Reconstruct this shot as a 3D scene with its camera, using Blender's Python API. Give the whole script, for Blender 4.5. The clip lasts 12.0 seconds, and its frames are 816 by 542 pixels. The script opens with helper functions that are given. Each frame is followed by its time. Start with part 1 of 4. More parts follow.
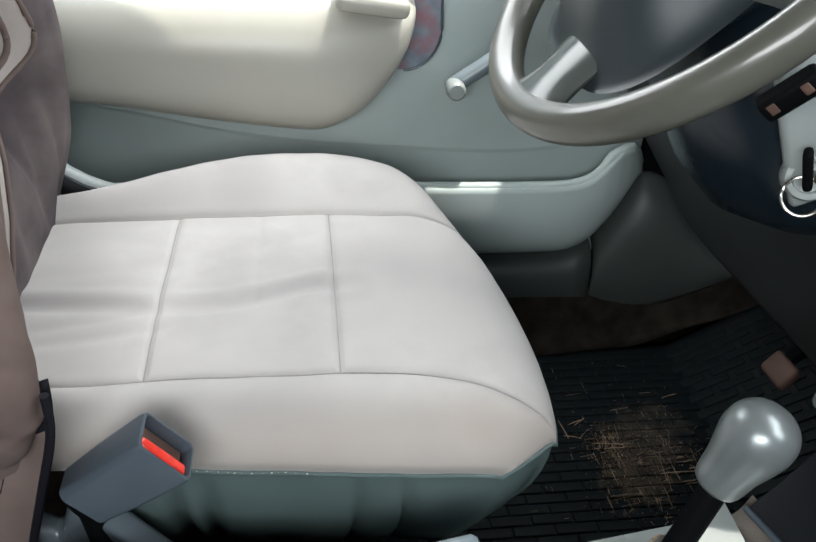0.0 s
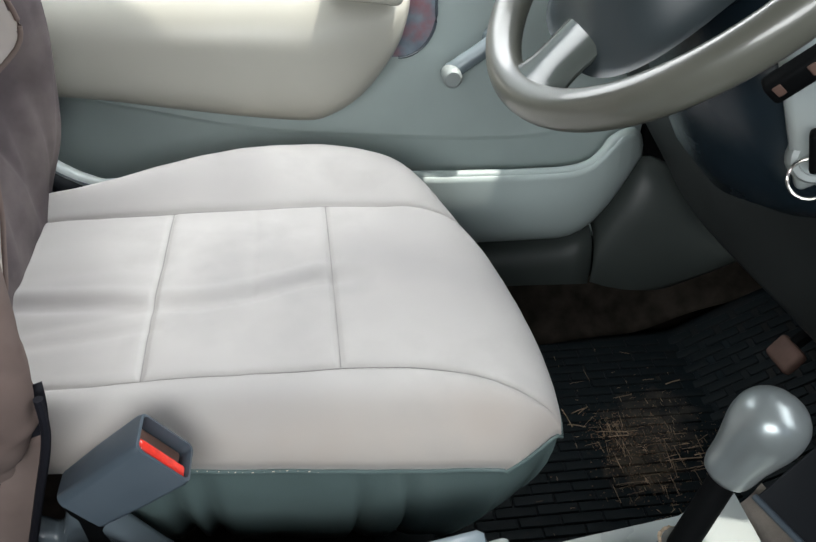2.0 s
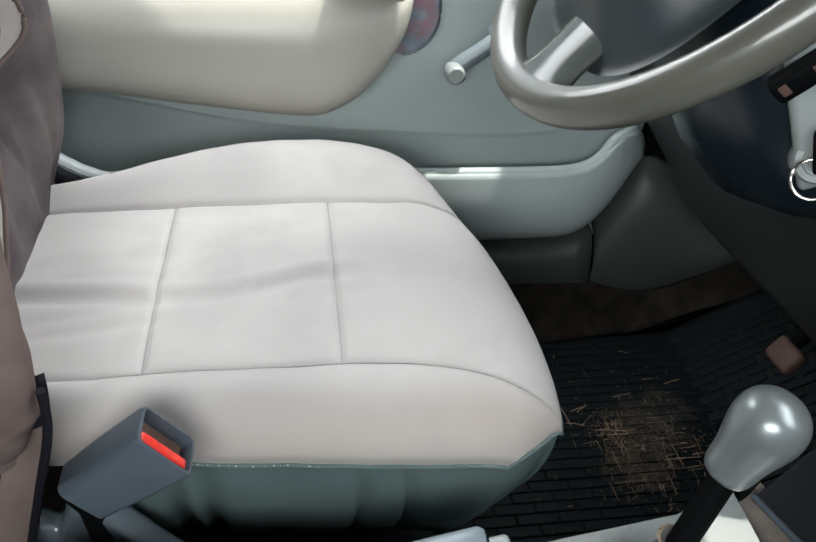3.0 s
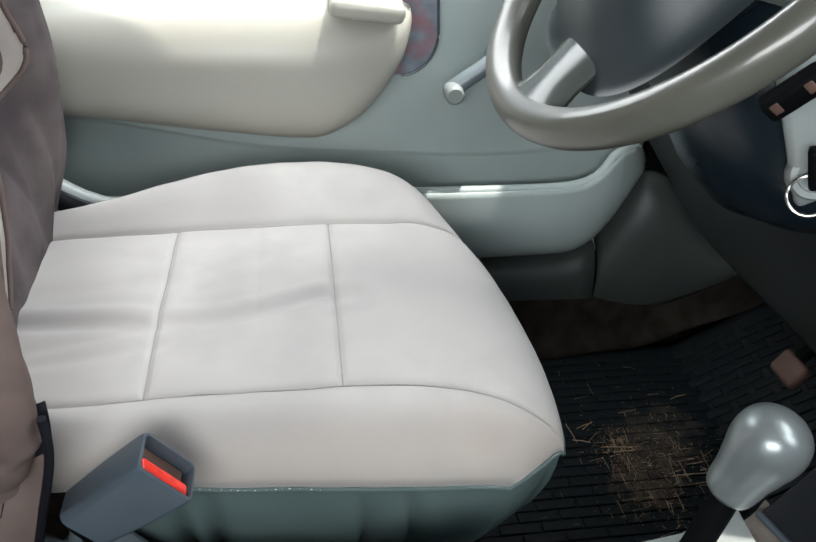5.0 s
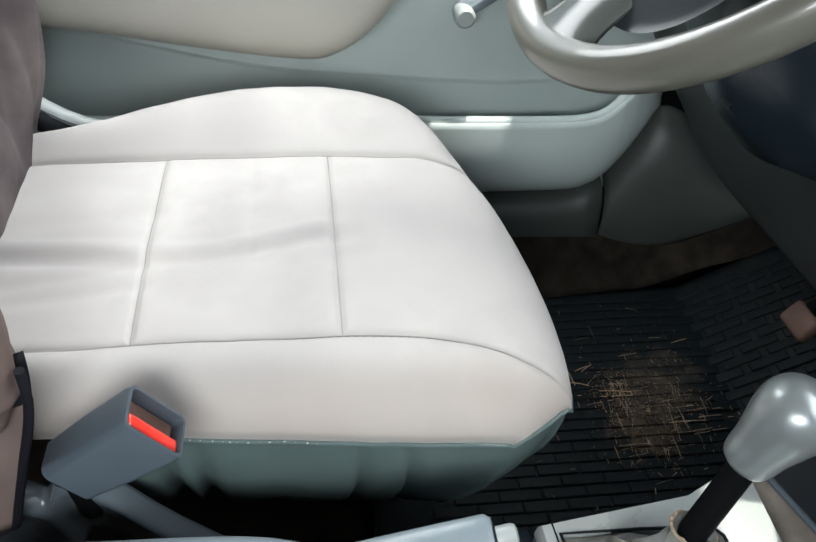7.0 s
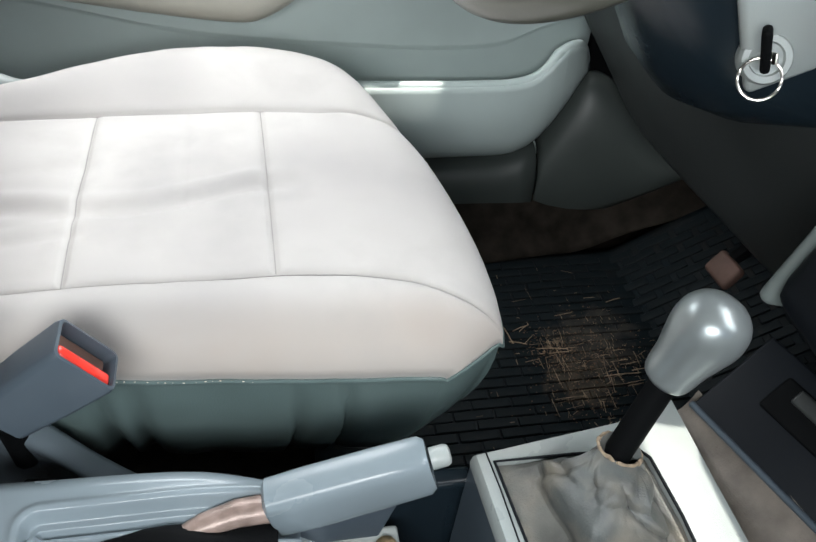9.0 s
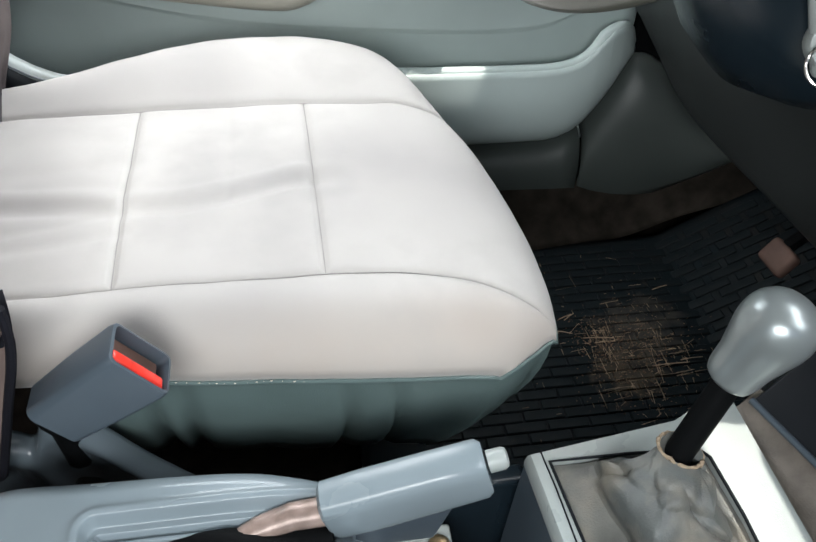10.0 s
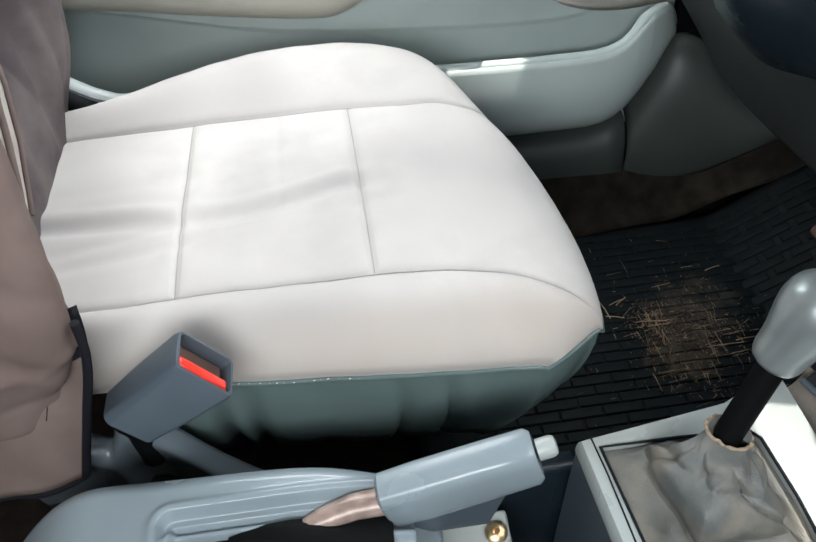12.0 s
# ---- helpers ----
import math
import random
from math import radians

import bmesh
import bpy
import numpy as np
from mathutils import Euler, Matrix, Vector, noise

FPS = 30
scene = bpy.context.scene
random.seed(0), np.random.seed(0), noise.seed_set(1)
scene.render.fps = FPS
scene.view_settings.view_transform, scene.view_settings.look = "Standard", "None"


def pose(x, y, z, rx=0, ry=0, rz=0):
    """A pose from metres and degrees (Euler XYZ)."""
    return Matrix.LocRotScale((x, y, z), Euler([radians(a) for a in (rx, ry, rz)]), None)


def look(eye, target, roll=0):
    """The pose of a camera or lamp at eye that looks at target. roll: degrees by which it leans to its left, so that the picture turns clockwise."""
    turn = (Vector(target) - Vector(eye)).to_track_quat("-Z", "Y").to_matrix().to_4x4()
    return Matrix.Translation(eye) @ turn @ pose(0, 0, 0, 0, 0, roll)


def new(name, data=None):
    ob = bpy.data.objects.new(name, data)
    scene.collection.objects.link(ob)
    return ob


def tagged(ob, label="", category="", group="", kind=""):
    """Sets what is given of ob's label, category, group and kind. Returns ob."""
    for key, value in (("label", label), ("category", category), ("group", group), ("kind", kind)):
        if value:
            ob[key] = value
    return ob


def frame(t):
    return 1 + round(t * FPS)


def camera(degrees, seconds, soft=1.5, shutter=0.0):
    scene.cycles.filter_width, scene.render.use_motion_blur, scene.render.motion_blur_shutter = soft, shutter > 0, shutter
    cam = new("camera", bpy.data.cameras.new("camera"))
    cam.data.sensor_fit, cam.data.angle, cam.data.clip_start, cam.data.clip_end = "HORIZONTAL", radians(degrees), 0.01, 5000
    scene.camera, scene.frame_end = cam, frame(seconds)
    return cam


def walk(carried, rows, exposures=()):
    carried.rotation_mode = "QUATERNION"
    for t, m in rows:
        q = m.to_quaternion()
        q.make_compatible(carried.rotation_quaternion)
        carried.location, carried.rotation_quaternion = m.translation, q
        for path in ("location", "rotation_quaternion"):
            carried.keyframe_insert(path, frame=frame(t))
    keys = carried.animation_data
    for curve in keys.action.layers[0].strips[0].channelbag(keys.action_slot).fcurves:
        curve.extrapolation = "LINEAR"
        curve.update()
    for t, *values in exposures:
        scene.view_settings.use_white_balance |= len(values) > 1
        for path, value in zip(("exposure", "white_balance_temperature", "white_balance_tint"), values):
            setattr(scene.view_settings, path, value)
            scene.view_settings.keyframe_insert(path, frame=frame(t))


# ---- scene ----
cam = camera(53.9, 12.0)
PATH = [
    (0, (-0.0286, 0.0055, 0.82), (0.189, 1.5986, -0.37), 2.7),
    (0.5, (-0.0264, 0.0083, 0.817), (0.1858, 1.5959, -0.381), 2.3),
    (1, (-0.027, 0.0124, 0.817), (0.1523, 1.5918, -0.397), 1.2),
    (1.5, (-0.0267, 0.0164, 0.817), (0.1772, 1.5896, -0.401), 0.9),
    (2, (-0.0276, 0.0175, 0.815), (0.1915, 1.5924, -0.398), 1.6),
    (2.5, (-0.0299, 0.0137, 0.817), (0.1978, 1.5958, -0.385), 2.0),
    (3, (-0.0317, 0.0168, 0.814), (0.1931, 1.5872, -0.403), 2.4),
    (5, (-0.0236, 0.0171, 0.82), (0.1813, 1.6133, -0.368), 1.0),
    (5.5, (-0.0307, 0.0157, 0.819), (0.1436, 1.6066, -0.381), 1.0),
    (6, (-0.0379, 0.0254, 0.821), (0.0856, 1.6097, -0.393), 1.2),
    (6.5, (-0.0376, 0.0635, 0.81), (0.0644, 1.5392, -0.536), 1.3),
    (7, (-0.0313, 0.067, 0.81), (0.191, 1.5292, -0.537), 3.6),
    (7.2, (-0.051, 0.0707, 0.788), (0.3321, 1.4666, -0.592), 9.7),
    (8.8, (-0.0223, 0.021, 0.781), (0.2838, 1.4769, -0.555), 4.8),
    (9, (-0.0221, 0.023, 0.782), (0.3254, 1.4702, -0.553), 5.4),
    (9.5, (-0.0453, 0.022, 0.78), (0.241, 1.4806, -0.558), 6.7),
    (10, (-0.0353, 0.0442, 0.783), (0.2348, 1.4681, -0.595), 3.0),
    (10.5, (-0.0172, 0.0447, 0.788), (0.1406, 1.4463, -0.631), -2.3),
    (11, (-0.0193, 0.0428, 0.79), (0.1131, 1.4537, -0.621), -3.3),
    (11.5, (-0.0309, 0.0368, 0.796), (0.1, 1.4639, -0.599), -2.8),
    (12, (-0.0283, 0.0326, 0.805), (0.0971, 1.4541, -0.595), -3.6),
]
walk(cam, [(t, look(eye, target, roll)) for t, eye, target, roll in PATH], [(0, 0.0), (6.2, 0.0), (7.0, 0.32), (8.8, 0.38), (12, 0.38)])

# world, sun and window light
world = bpy.data.worlds.new("sky")
scene.world = world
world.use_nodes = True
wn = world.node_tree
sky = wn.nodes.new("ShaderNodeTexSky")
sky.sky_type, sky.sun_disc = "NISHITA", False
sky.sun_elevation, sky.sun_rotation = radians(69), radians(67)
bg = wn.nodes["Background"]
bg.inputs["Strength"].default_value = 0.08
wn.links.new(sky.outputs["Color"], bg.inputs["Color"])


def lamp(name, kind, m, power, colour, size=None):
    data = bpy.data.lights.new(name, kind)
    data.energy, data.color = power, colour
    ob = new(name, data)
    ob.matrix_world = m
    if size:
        data.shape, data.size, data.size_y = "RECTANGLE", size[0], size[1]
    return ob


sun = lamp("sun", "SUN", look((0.35 * 3, 0.15 * 3, 3.0), (0, 0, 0)), 5.0, (1, 0.95, 0.87))
sun.data.angle = radians(0.6)
lamp("driver_window_daylight", "AREA", look((-0.02, 1.01, 0.85), (-0.02, 0.66, 0.34)), 5.4, (0.955, 0.985, 0.99), (0.80, 0.26))
lamp("windscreen_daylight", "AREA", look((0.72, 0.35, 1.02), (0.0, 0.45, 0.35)), 9.0, (0.955, 0.985, 0.995), (1.1, 0.45))
lamp("passenger_window_daylight", "AREA", look((-0.20, -0.36, 0.90), (-0.16, 0.6, 0.30)), 7.4, (0.96, 0.985, 0.985), (0.6, 0.24))


# materials
def material(name, colour, rough=0.6, metal=0.0, vary=0.15, scale=30.0, fine=400.0, bump=0.1, stain=None, stain_amount=0.0, stain_scale=6.0, coat=0.0, spec=0.5):
    m = bpy.data.materials.new(name)
    m.use_nodes = True
    nt = m.node_tree
    b = nt.nodes["Principled BSDF"]
    co = nt.nodes.new("ShaderNodeTexCoord")

    def noise_at(s, detail=4.0):
        t = nt.nodes.new("ShaderNodeTexNoise")
        t.inputs["Scale"].default_value, t.inputs["Detail"].default_value = s, detail
        nt.links.new(co.outputs["Object"], t.inputs["Vector"])
        return t

    def mix(a, b_, fac):
        x = nt.nodes.new("ShaderNodeMix")
        x.data_type = "RGBA"
        for socket, v in ((x.inputs["A"], a), (x.inputs["B"], b_), (x.inputs["Factor"], fac)):
            if isinstance(v, bpy.types.NodeSocket):
                nt.links.new(v, socket)
            else:
                socket.default_value = v
        return x.outputs["Result"]

    def ramp(source, lo, hi):
        r = nt.nodes.new("ShaderNodeMapRange")
        r.inputs["From Min"].default_value, r.inputs["From Max"].default_value = lo, hi
        nt.links.new(source, r.inputs["Value"])
        return r.outputs["Result"]

    big, small = noise_at(scale), noise_at(fine, 2.0)
    dark = [c * (1 - vary) for c in colour] + [1]
    light = [min(1, c * (1 + vary)) for c in colour] + [1]
    col = mix(dark, light, ramp(big.outputs["Fac"], 0.3, 0.7))
    if stain:
        s = noise_at(stain_scale, 6.0)
        f = nt.nodes.new("ShaderNodeMath")
        f.operation = "MULTIPLY"
        nt.links.new(ramp(s.outputs["Fac"], 0.45, 0.75), f.inputs[0])
        f.inputs[1].default_value = stain_amount
        col = mix(col, (*stain, 1), f.outputs[0])
    nt.links.new(col, b.inputs["Base Color"])
    r = nt.nodes.new("ShaderNodeMapRange")
    r.inputs["To Min"].default_value, r.inputs["To Max"].default_value = max(0.02, rough - 0.08), min(1, rough + 0.08)
    nt.links.new(big.outputs["Fac"], r.inputs["Value"])
    nt.links.new(r.outputs["Result"], b.inputs["Roughness"])
    b.inputs["Metallic"].default_value = metal
    b.inputs["Coat Weight"].default_value = coat
    b.inputs["Specular IOR Level"].default_value = spec
    if bump:
        bp = nt.nodes.new("ShaderNodeBump")
        bp.inputs["Strength"].default_value, bp.inputs["Distance"].default_value = bump, 0.002
        nt.links.new(small.outputs["Fac"], bp.inputs["Height"])
        nt.links.new(bp.outputs["Normal"], b.inputs["Normal"])
    return m


FABRIC = material("pale_seat_velour", (0.525, 0.505, 0.485), 0.95, vary=0.06, scale=28, fine=1800, bump=0.2, stain=(0.345, 0.328, 0.325), stain_amount=0.75, stain_scale=7, spec=0.15)
FABRIC.node_tree.nodes["Principled BSDF"].inputs["Sheen Weight"].default_value = 0.25
SEAM = material("dark_seam", (0.35, 0.335, 0.325), 0.9, fine=800)
THREAD = material("pale_thread", (0.70, 0.62, 0.52), 0.8)
SKIRT = material("grey_green_vinyl", (0.110, 0.155, 0.152), 0.33, vary=0.08, scale=12, fine=700, bump=0.15)
COVER = material("taupe_suede_cover", (0.138, 0.101, 0.090), 0.95, vary=0.25, scale=14, fine=2200, bump=0.1, stain=(0.25, 0.205, 0.185), stain_amount=0.45, stain_scale=9, spec=0.2)
PIPING = material("black_piping", (0.008, 0.008, 0.012), 0.7, spec=0.2)
DOOR = material("grey_green_door_plastic", (0.47, 0.552, 0.54), 0.38, vary=0.05, scale=10, fine=1500, bump=0.08)
ARMREST = material("pale_beige_armrest_vinyl", (0.43, 0.425, 0.375), 0.34, vary=0.05, scale=8, fine=1500, bump=0.06)
SILL = material("grey_sill_plastic", (0.062, 0.074, 0.070), 0.40, vary=0.1, scale=10, fine=800, bump=0.2)
CARPET = material("dark_brown_carpet", (0.019, 0.0142, 0.0115), 1.0, vary=0.4, scale=40, fine=900, bump=0.8, spec=0.1)
CARPETWORN = material("faded_brown_carpet", (0.032, 0.027, 0.022), 1.0, vary=0.4, scale=40, fine=900, bump=0.8, spec=0.1)
RUBBER = material("black_rubber_mat", (0.0085, 0.0135, 0.0165), 0.5, vary=0.3, scale=12, fine=600, bump=0.3, stain=(0.085, 0.066, 0.048), stain_amount=0.2, stain_scale=9, spec=0.10)
STRAW = material("dry_straw", (0.33, 0.24, 0.16), 0.8, vary=0.5, scale=60)
DASH = material("dark_blue_grey_dash", (0.011, 0.019, 0.026), 0.25, vary=0.1, scale=14, fine=1600, bump=0.08)
DASHLOW = material("grey_brown_dash_panel", (0.032, 0.036, 0.036), 0.42, vary=0.1, scale=14, fine=1600, bump=0.08)
GREY = material("pale_blue_grey_plastic", (0.215, 0.262, 0.29), 0.24, vary=0.06, scale=14, fine=1600, bump=0.05)
GREYDK = material("slate_grey_plastic", (0.065, 0.085, 0.105), 0.33, vary=0.08, scale=14, fine=1600, bump=0.05)
RIM = material("worn_shiny_grey_leather", (0.125, 0.126, 0.105), 0.31, vary=0.12, scale=16, fine=1500, bump=0.05, coat=0.4)
SPOKE = material("dark_glossy_spoke_plastic", (0.095, 0.108, 0.10), 0.16, vary=0.1, scale=14, fine=1600, bump=0.03)
PAD = material("dark_grey_horn_pad", (0.040, 0.052, 0.058), 0.34, vary=0.08, scale=14, fine=1600, bump=0.08)
PADTOP = material("mid_grey_horn_trim", (0.20, 0.215, 0.22), 0.45, vary=0.06, scale=14, fine=900, bump=0.15)
KNOB = material("satin_silver_knob", (0.30, 0.335, 0.34), 0.29, metal=0.5, vary=0.02, scale=4, fine=2500, bump=0.02)
DUSTY = material("dusty_grey_plastic", (0.165, 0.145, 0.125), 0.45, vary=0.3, scale=40, fine=600, bump=0.3)
TRIM = material("blue_grey_trim_plastic", (0.085, 0.105, 0.12), 0.22, vary=0.08, scale=14, fine=900, bump=0.1)
JET = material("satin_black_plastic", (0.006, 0.008, 0.011), 0.5, vary=0.15, scale=20, fine=1600, bump=0.06, spec=0.2)
TRIMLIGHT = material("grey_green_cheek_plastic", (0.20, 0.235, 0.23), 0.4, vary=0.06, scale=14, fine=1600, bump=0.05)
CRUMB = material("brown_dirt", (0.19, 0.12, 0.075), 0.95, vary=0.5, scale=80)
BLACK = material("black_plastic", (0.004, 0.0045, 0.005), 0.6, spec=0.06)
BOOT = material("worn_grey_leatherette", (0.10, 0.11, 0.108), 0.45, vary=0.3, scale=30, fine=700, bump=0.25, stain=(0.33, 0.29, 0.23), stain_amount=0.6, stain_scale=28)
TATTER = material("frayed_tan_lining", (0.40, 0.31, 0.22), 0.95, vary=0.4, scale=120, fine=700, bump=0.8)
CONSOLE = material("pale_grey_console", (0.35, 0.39, 0.385), 0.3, vary=0.06, scale=14, fine=900, bump=0.1, stain=(0.36, 0.34, 0.30), stain_amount=0.25, stain_scale=12)
STEEL = material("worn_steel", (0.55, 0.52, 0.48), 0.3, metal=1.0, vary=0.15, scale=80)
BRASS = material("rusty_yellow_screw", (0.55, 0.40, 0.24), 0.35, metal=1.0, vary=0.3, scale=200)
RED = material("red_button", (0.80, 0.045, 0.03), 0.22, vary=0.25, scale=90)
RUST = material("rusty_brown_rubber", (0.115, 0.065, 0.05), 0.7, vary=0.3, scale=60)
LEVER = material("scuffed_tan_lever", (0.36, 0.27, 0.235), 0.38, metal=0.2, vary=0.3, scale=60, stain=(0.05, 0.03, 0.022), stain_amount=0.95, stain_scale=40)
PANEL = material("plain_grey_trim", (0.12, 0.125, 0.12), 0.8, vary=0.05)


CLOTH = material("patterned_blue_red_cloth", (0.25, 0.30, 0.36), 0.9, vary=0.2, scale=60, fine=900, bump=0.4, stain=(0.42, 0.16, 0.18), stain_amount=0.9, stain_scale=38)
CENTRE = material("light_taupe_suede", (0.43, 0.39, 0.36), 0.95, vary=0.18, scale=12, fine=1500, bump=0.15, spec=0.15)
SIDE = material("purple_brown_suede", (0.085, 0.070, 0.074), 0.85, vary=0.3, scale=16, fine=1500, bump=0.15, stain=(0.20, 0.17, 0.165), stain_amount=0.7, stain_scale=13, spec=0.2)


def wear(m, colour, amount, axis, lo, hi, scale):
    """A worn, dirty tint that fades in along one axis of the thing."""
    nt = m.node_tree
    b = nt.nodes["Principled BSDF"]
    old = b.inputs["Base Color"].links[0].from_socket
    co = nt.nodes.new("ShaderNodeTexCoord")
    sep = nt.nodes.new("ShaderNodeSeparateXYZ")
    nt.links.new(co.outputs["Object"], sep.inputs[0])
    r = nt.nodes.new("ShaderNodeMapRange")
    r.interpolation_type = "SMOOTHSTEP"
    r.inputs["From Min"].default_value, r.inputs["From Max"].default_value = lo, hi
    nt.links.new(sep.outputs[axis], r.inputs["Value"])
    n = nt.nodes.new("ShaderNodeTexNoise")
    n.inputs["Scale"].default_value, n.inputs["Detail"].default_value = scale, 6.0
    nt.links.new(co.outputs["Object"], n.inputs["Vector"])
    f = nt.nodes.new("ShaderNodeMath")
    f.operation = "MULTIPLY"
    nt.links.new(r.outputs["Result"], f.inputs[0])
    nt.links.new(n.outputs["Fac"], f.inputs[1])
    g = nt.nodes.new("ShaderNodeMath")
    g.operation = "MULTIPLY"
    g.inputs[1].default_value = amount
    nt.links.new(f.outputs[0], g.inputs[0])
    x = nt.nodes.new("ShaderNodeMix")
    x.data_type = "RGBA"
    nt.links.new(g.outputs[0], x.inputs["Factor"])
    nt.links.new(old, x.inputs["A"])
    x.inputs["B"].default_value = (*colour, 1)
    nt.links.new(x.outputs["Result"], b.inputs["Base Color"])


def dust(m, centre, radius, colour, amount, scale):
    """A ragged patch of trodden dirt round one place of the floor."""
    nt = m.node_tree
    b = nt.nodes["Principled BSDF"]
    old = b.inputs["Base Color"].links[0].from_socket
    geo = nt.nodes.new("ShaderNodeNewGeometry")
    n = nt.nodes.new("ShaderNodeTexNoise")
    n.inputs["Scale"].default_value, n.inputs["Detail"].default_value = scale, 8.0
    nt.links.new(geo.outputs["Position"], n.inputs["Vector"])
    d = nt.nodes.new("ShaderNodeVectorMath")
    d.operation = "DISTANCE"
    d.inputs[1].default_value = centre
    nt.links.new(geo.outputs["Position"], d.inputs[0])
    near = nt.nodes.new("ShaderNodeMapRange")
    near.inputs["From Min"].default_value, near.inputs["From Max"].default_value = radius, radius * 0.2
    near.inputs["To Max"].default_value = 0.42
    nt.links.new(d.outputs["Value"], near.inputs["Value"])
    total = nt.nodes.new("ShaderNodeMath")
    total.operation = "ADD"
    nt.links.new(near.outputs["Result"], total.inputs[0])
    nt.links.new(n.outputs["Fac"], total.inputs[1])
    r = nt.nodes.new("ShaderNodeMapRange")
    r.inputs["From Min"].default_value, r.inputs["From Max"].default_value = 0.66, 0.98
    r.inputs["To Max"].default_value = amount
    nt.links.new(total.outputs[0], r.inputs["Value"])
    x = nt.nodes.new("ShaderNodeMix")
    x.data_type = "RGBA"
    nt.links.new(r.outputs["Result"], x.inputs["Factor"])
    nt.links.new(old, x.inputs["A"])
    x.inputs["B"].default_value = (*colour, 1)
    nt.links.new(x.outputs["Result"], b.inputs["Base Color"])


dust(RUBBER, (0.405, 0.70, 0.0), 0.10, (0.105, 0.090, 0.075), 0.6, 38.0)
dust(RUBBER, (0.365, 0.635, 0.0), 0.07, (0.14, 0.11, 0.08), 0.6, 55.0)
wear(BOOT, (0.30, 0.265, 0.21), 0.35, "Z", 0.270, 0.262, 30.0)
dust(FABRIC, (-0.075, 0.62, 0.36), 0.15, (0.335, 0.322, 0.318), 0.5, 13.0)
wear(FABRIC, (0.44, 0.35, 0.28), 0.65, "Y", 0.475, 0.435, 14.0)


# mesh helpers
def part(name, bm, material, parent=None, label="", smooth=True, turn=True):
    me = bpy.data.meshes.new(name)
    if turn:
        bmesh.ops.recalc_face_normals(bm, faces=bm.faces)
    bm.to_mesh(me)
    bm.free()
    me.materials.append(material)
    if smooth:
        me.polygons.foreach_set("use_smooth", [True] * len(me.polygons))
        me.set_sharp_from_angle(angle=radians(42))
    ob = new(name, me)
    ob.parent = parent
    if label:
        ob["label"] = label
    return ob


def thing(name, label, category, kind="", group=""):
    return tagged(new(name), label, category, group, kind)


def grid(fn, us, vs):
    bm = bmesh.new()
    rows = [[bm.verts.new(fn(u, v)) for v in vs] for u in us]
    for a, b in zip(rows, rows[1:]):
        for i in range(len(a) - 1):
            bm.faces.new((a[i], b[i], b[i + 1], a[i + 1]))
    return bm


def thicken(ob, depth, offset=-1.0):
    mod = ob.modifiers.new("thickness", "SOLIDIFY")
    mod.thickness, mod.offset = depth, offset
    return ob


def loft(rings, caps=True, closed=True, bm=None):
    bm = bm or bmesh.new()
    rows = [[bm.verts.new(p) for p in ring] for ring in rings]
    n = len(rows[0])
    for a, b in zip(rows, rows[1:]):
        for i in range(n if closed else n - 1):
            j = (i + 1) % n
            bm.faces.new((a[i], b[i], b[j], a[j]))
    if caps and closed:
        bm.faces.new(rows[0])
        bm.faces.new(rows[-1][::-1])
    return bm


def tube(path, radius, seg=16, closed=False, flat=1.0, bm=None):
    """A tube along a path; radius a number or one for each point; flat squeezes it upright."""
    pts = [Vector(p) for p in path]
    n = len(pts)
    rad = radius if isinstance(radius, (list, tuple)) else [radius] * n
    rings = []
    for i, p in enumerate(pts):
        a = pts[(i - 1) % n] if closed or i else p
        b = pts[(i + 1) % n] if closed or i < n - 1 else p
        d = (b - a).normalized()
        side = d.cross(Vector((0, 0, 1)))
        side = side.normalized() if side.length > 1e-4 else Vector((1, 0, 0))
        up = side.cross(d).normalized()
        rings.append([p + rad[i] * (math.cos(k) * side + flat * math.sin(k) * up) for k in (2 * math.pi * j / seg for j in range(seg))])
    if closed:
        rings.append(rings[0])
        bm = loft(rings, caps=False, bm=bm)
        bmesh.ops.remove_doubles(bm, verts=bm.verts, dist=1e-6)
        return bm
    return loft(rings, bm=bm)


def rbox(size, bevel, m=None, segments=3, bm=None):
    """A box with rounded edges, at the pose m."""
    b = bmesh.new()
    bmesh.ops.create_cube(b, size=1)
    for v in b.verts:
        v.co = Vector((v.co.x * size[0], v.co.y * size[1], v.co.z * size[2]))
    bmesh.ops.bevel(b, geom=b.edges, offset=bevel, segments=segments, profile=0.5, affect="EDGES")
    if m is not None:
        b.transform(m)
    return b


def axes(origin, x, y):
    """A pose at origin whose x axis is x and whose y axis lies nearest y."""
    x = Vector(x).normalized()
    z = x.cross(Vector(y)).normalized()
    y = z.cross(x)
    m = Matrix((x, y, z)).transposed().to_4x4()
    m.translation = origin
    return m


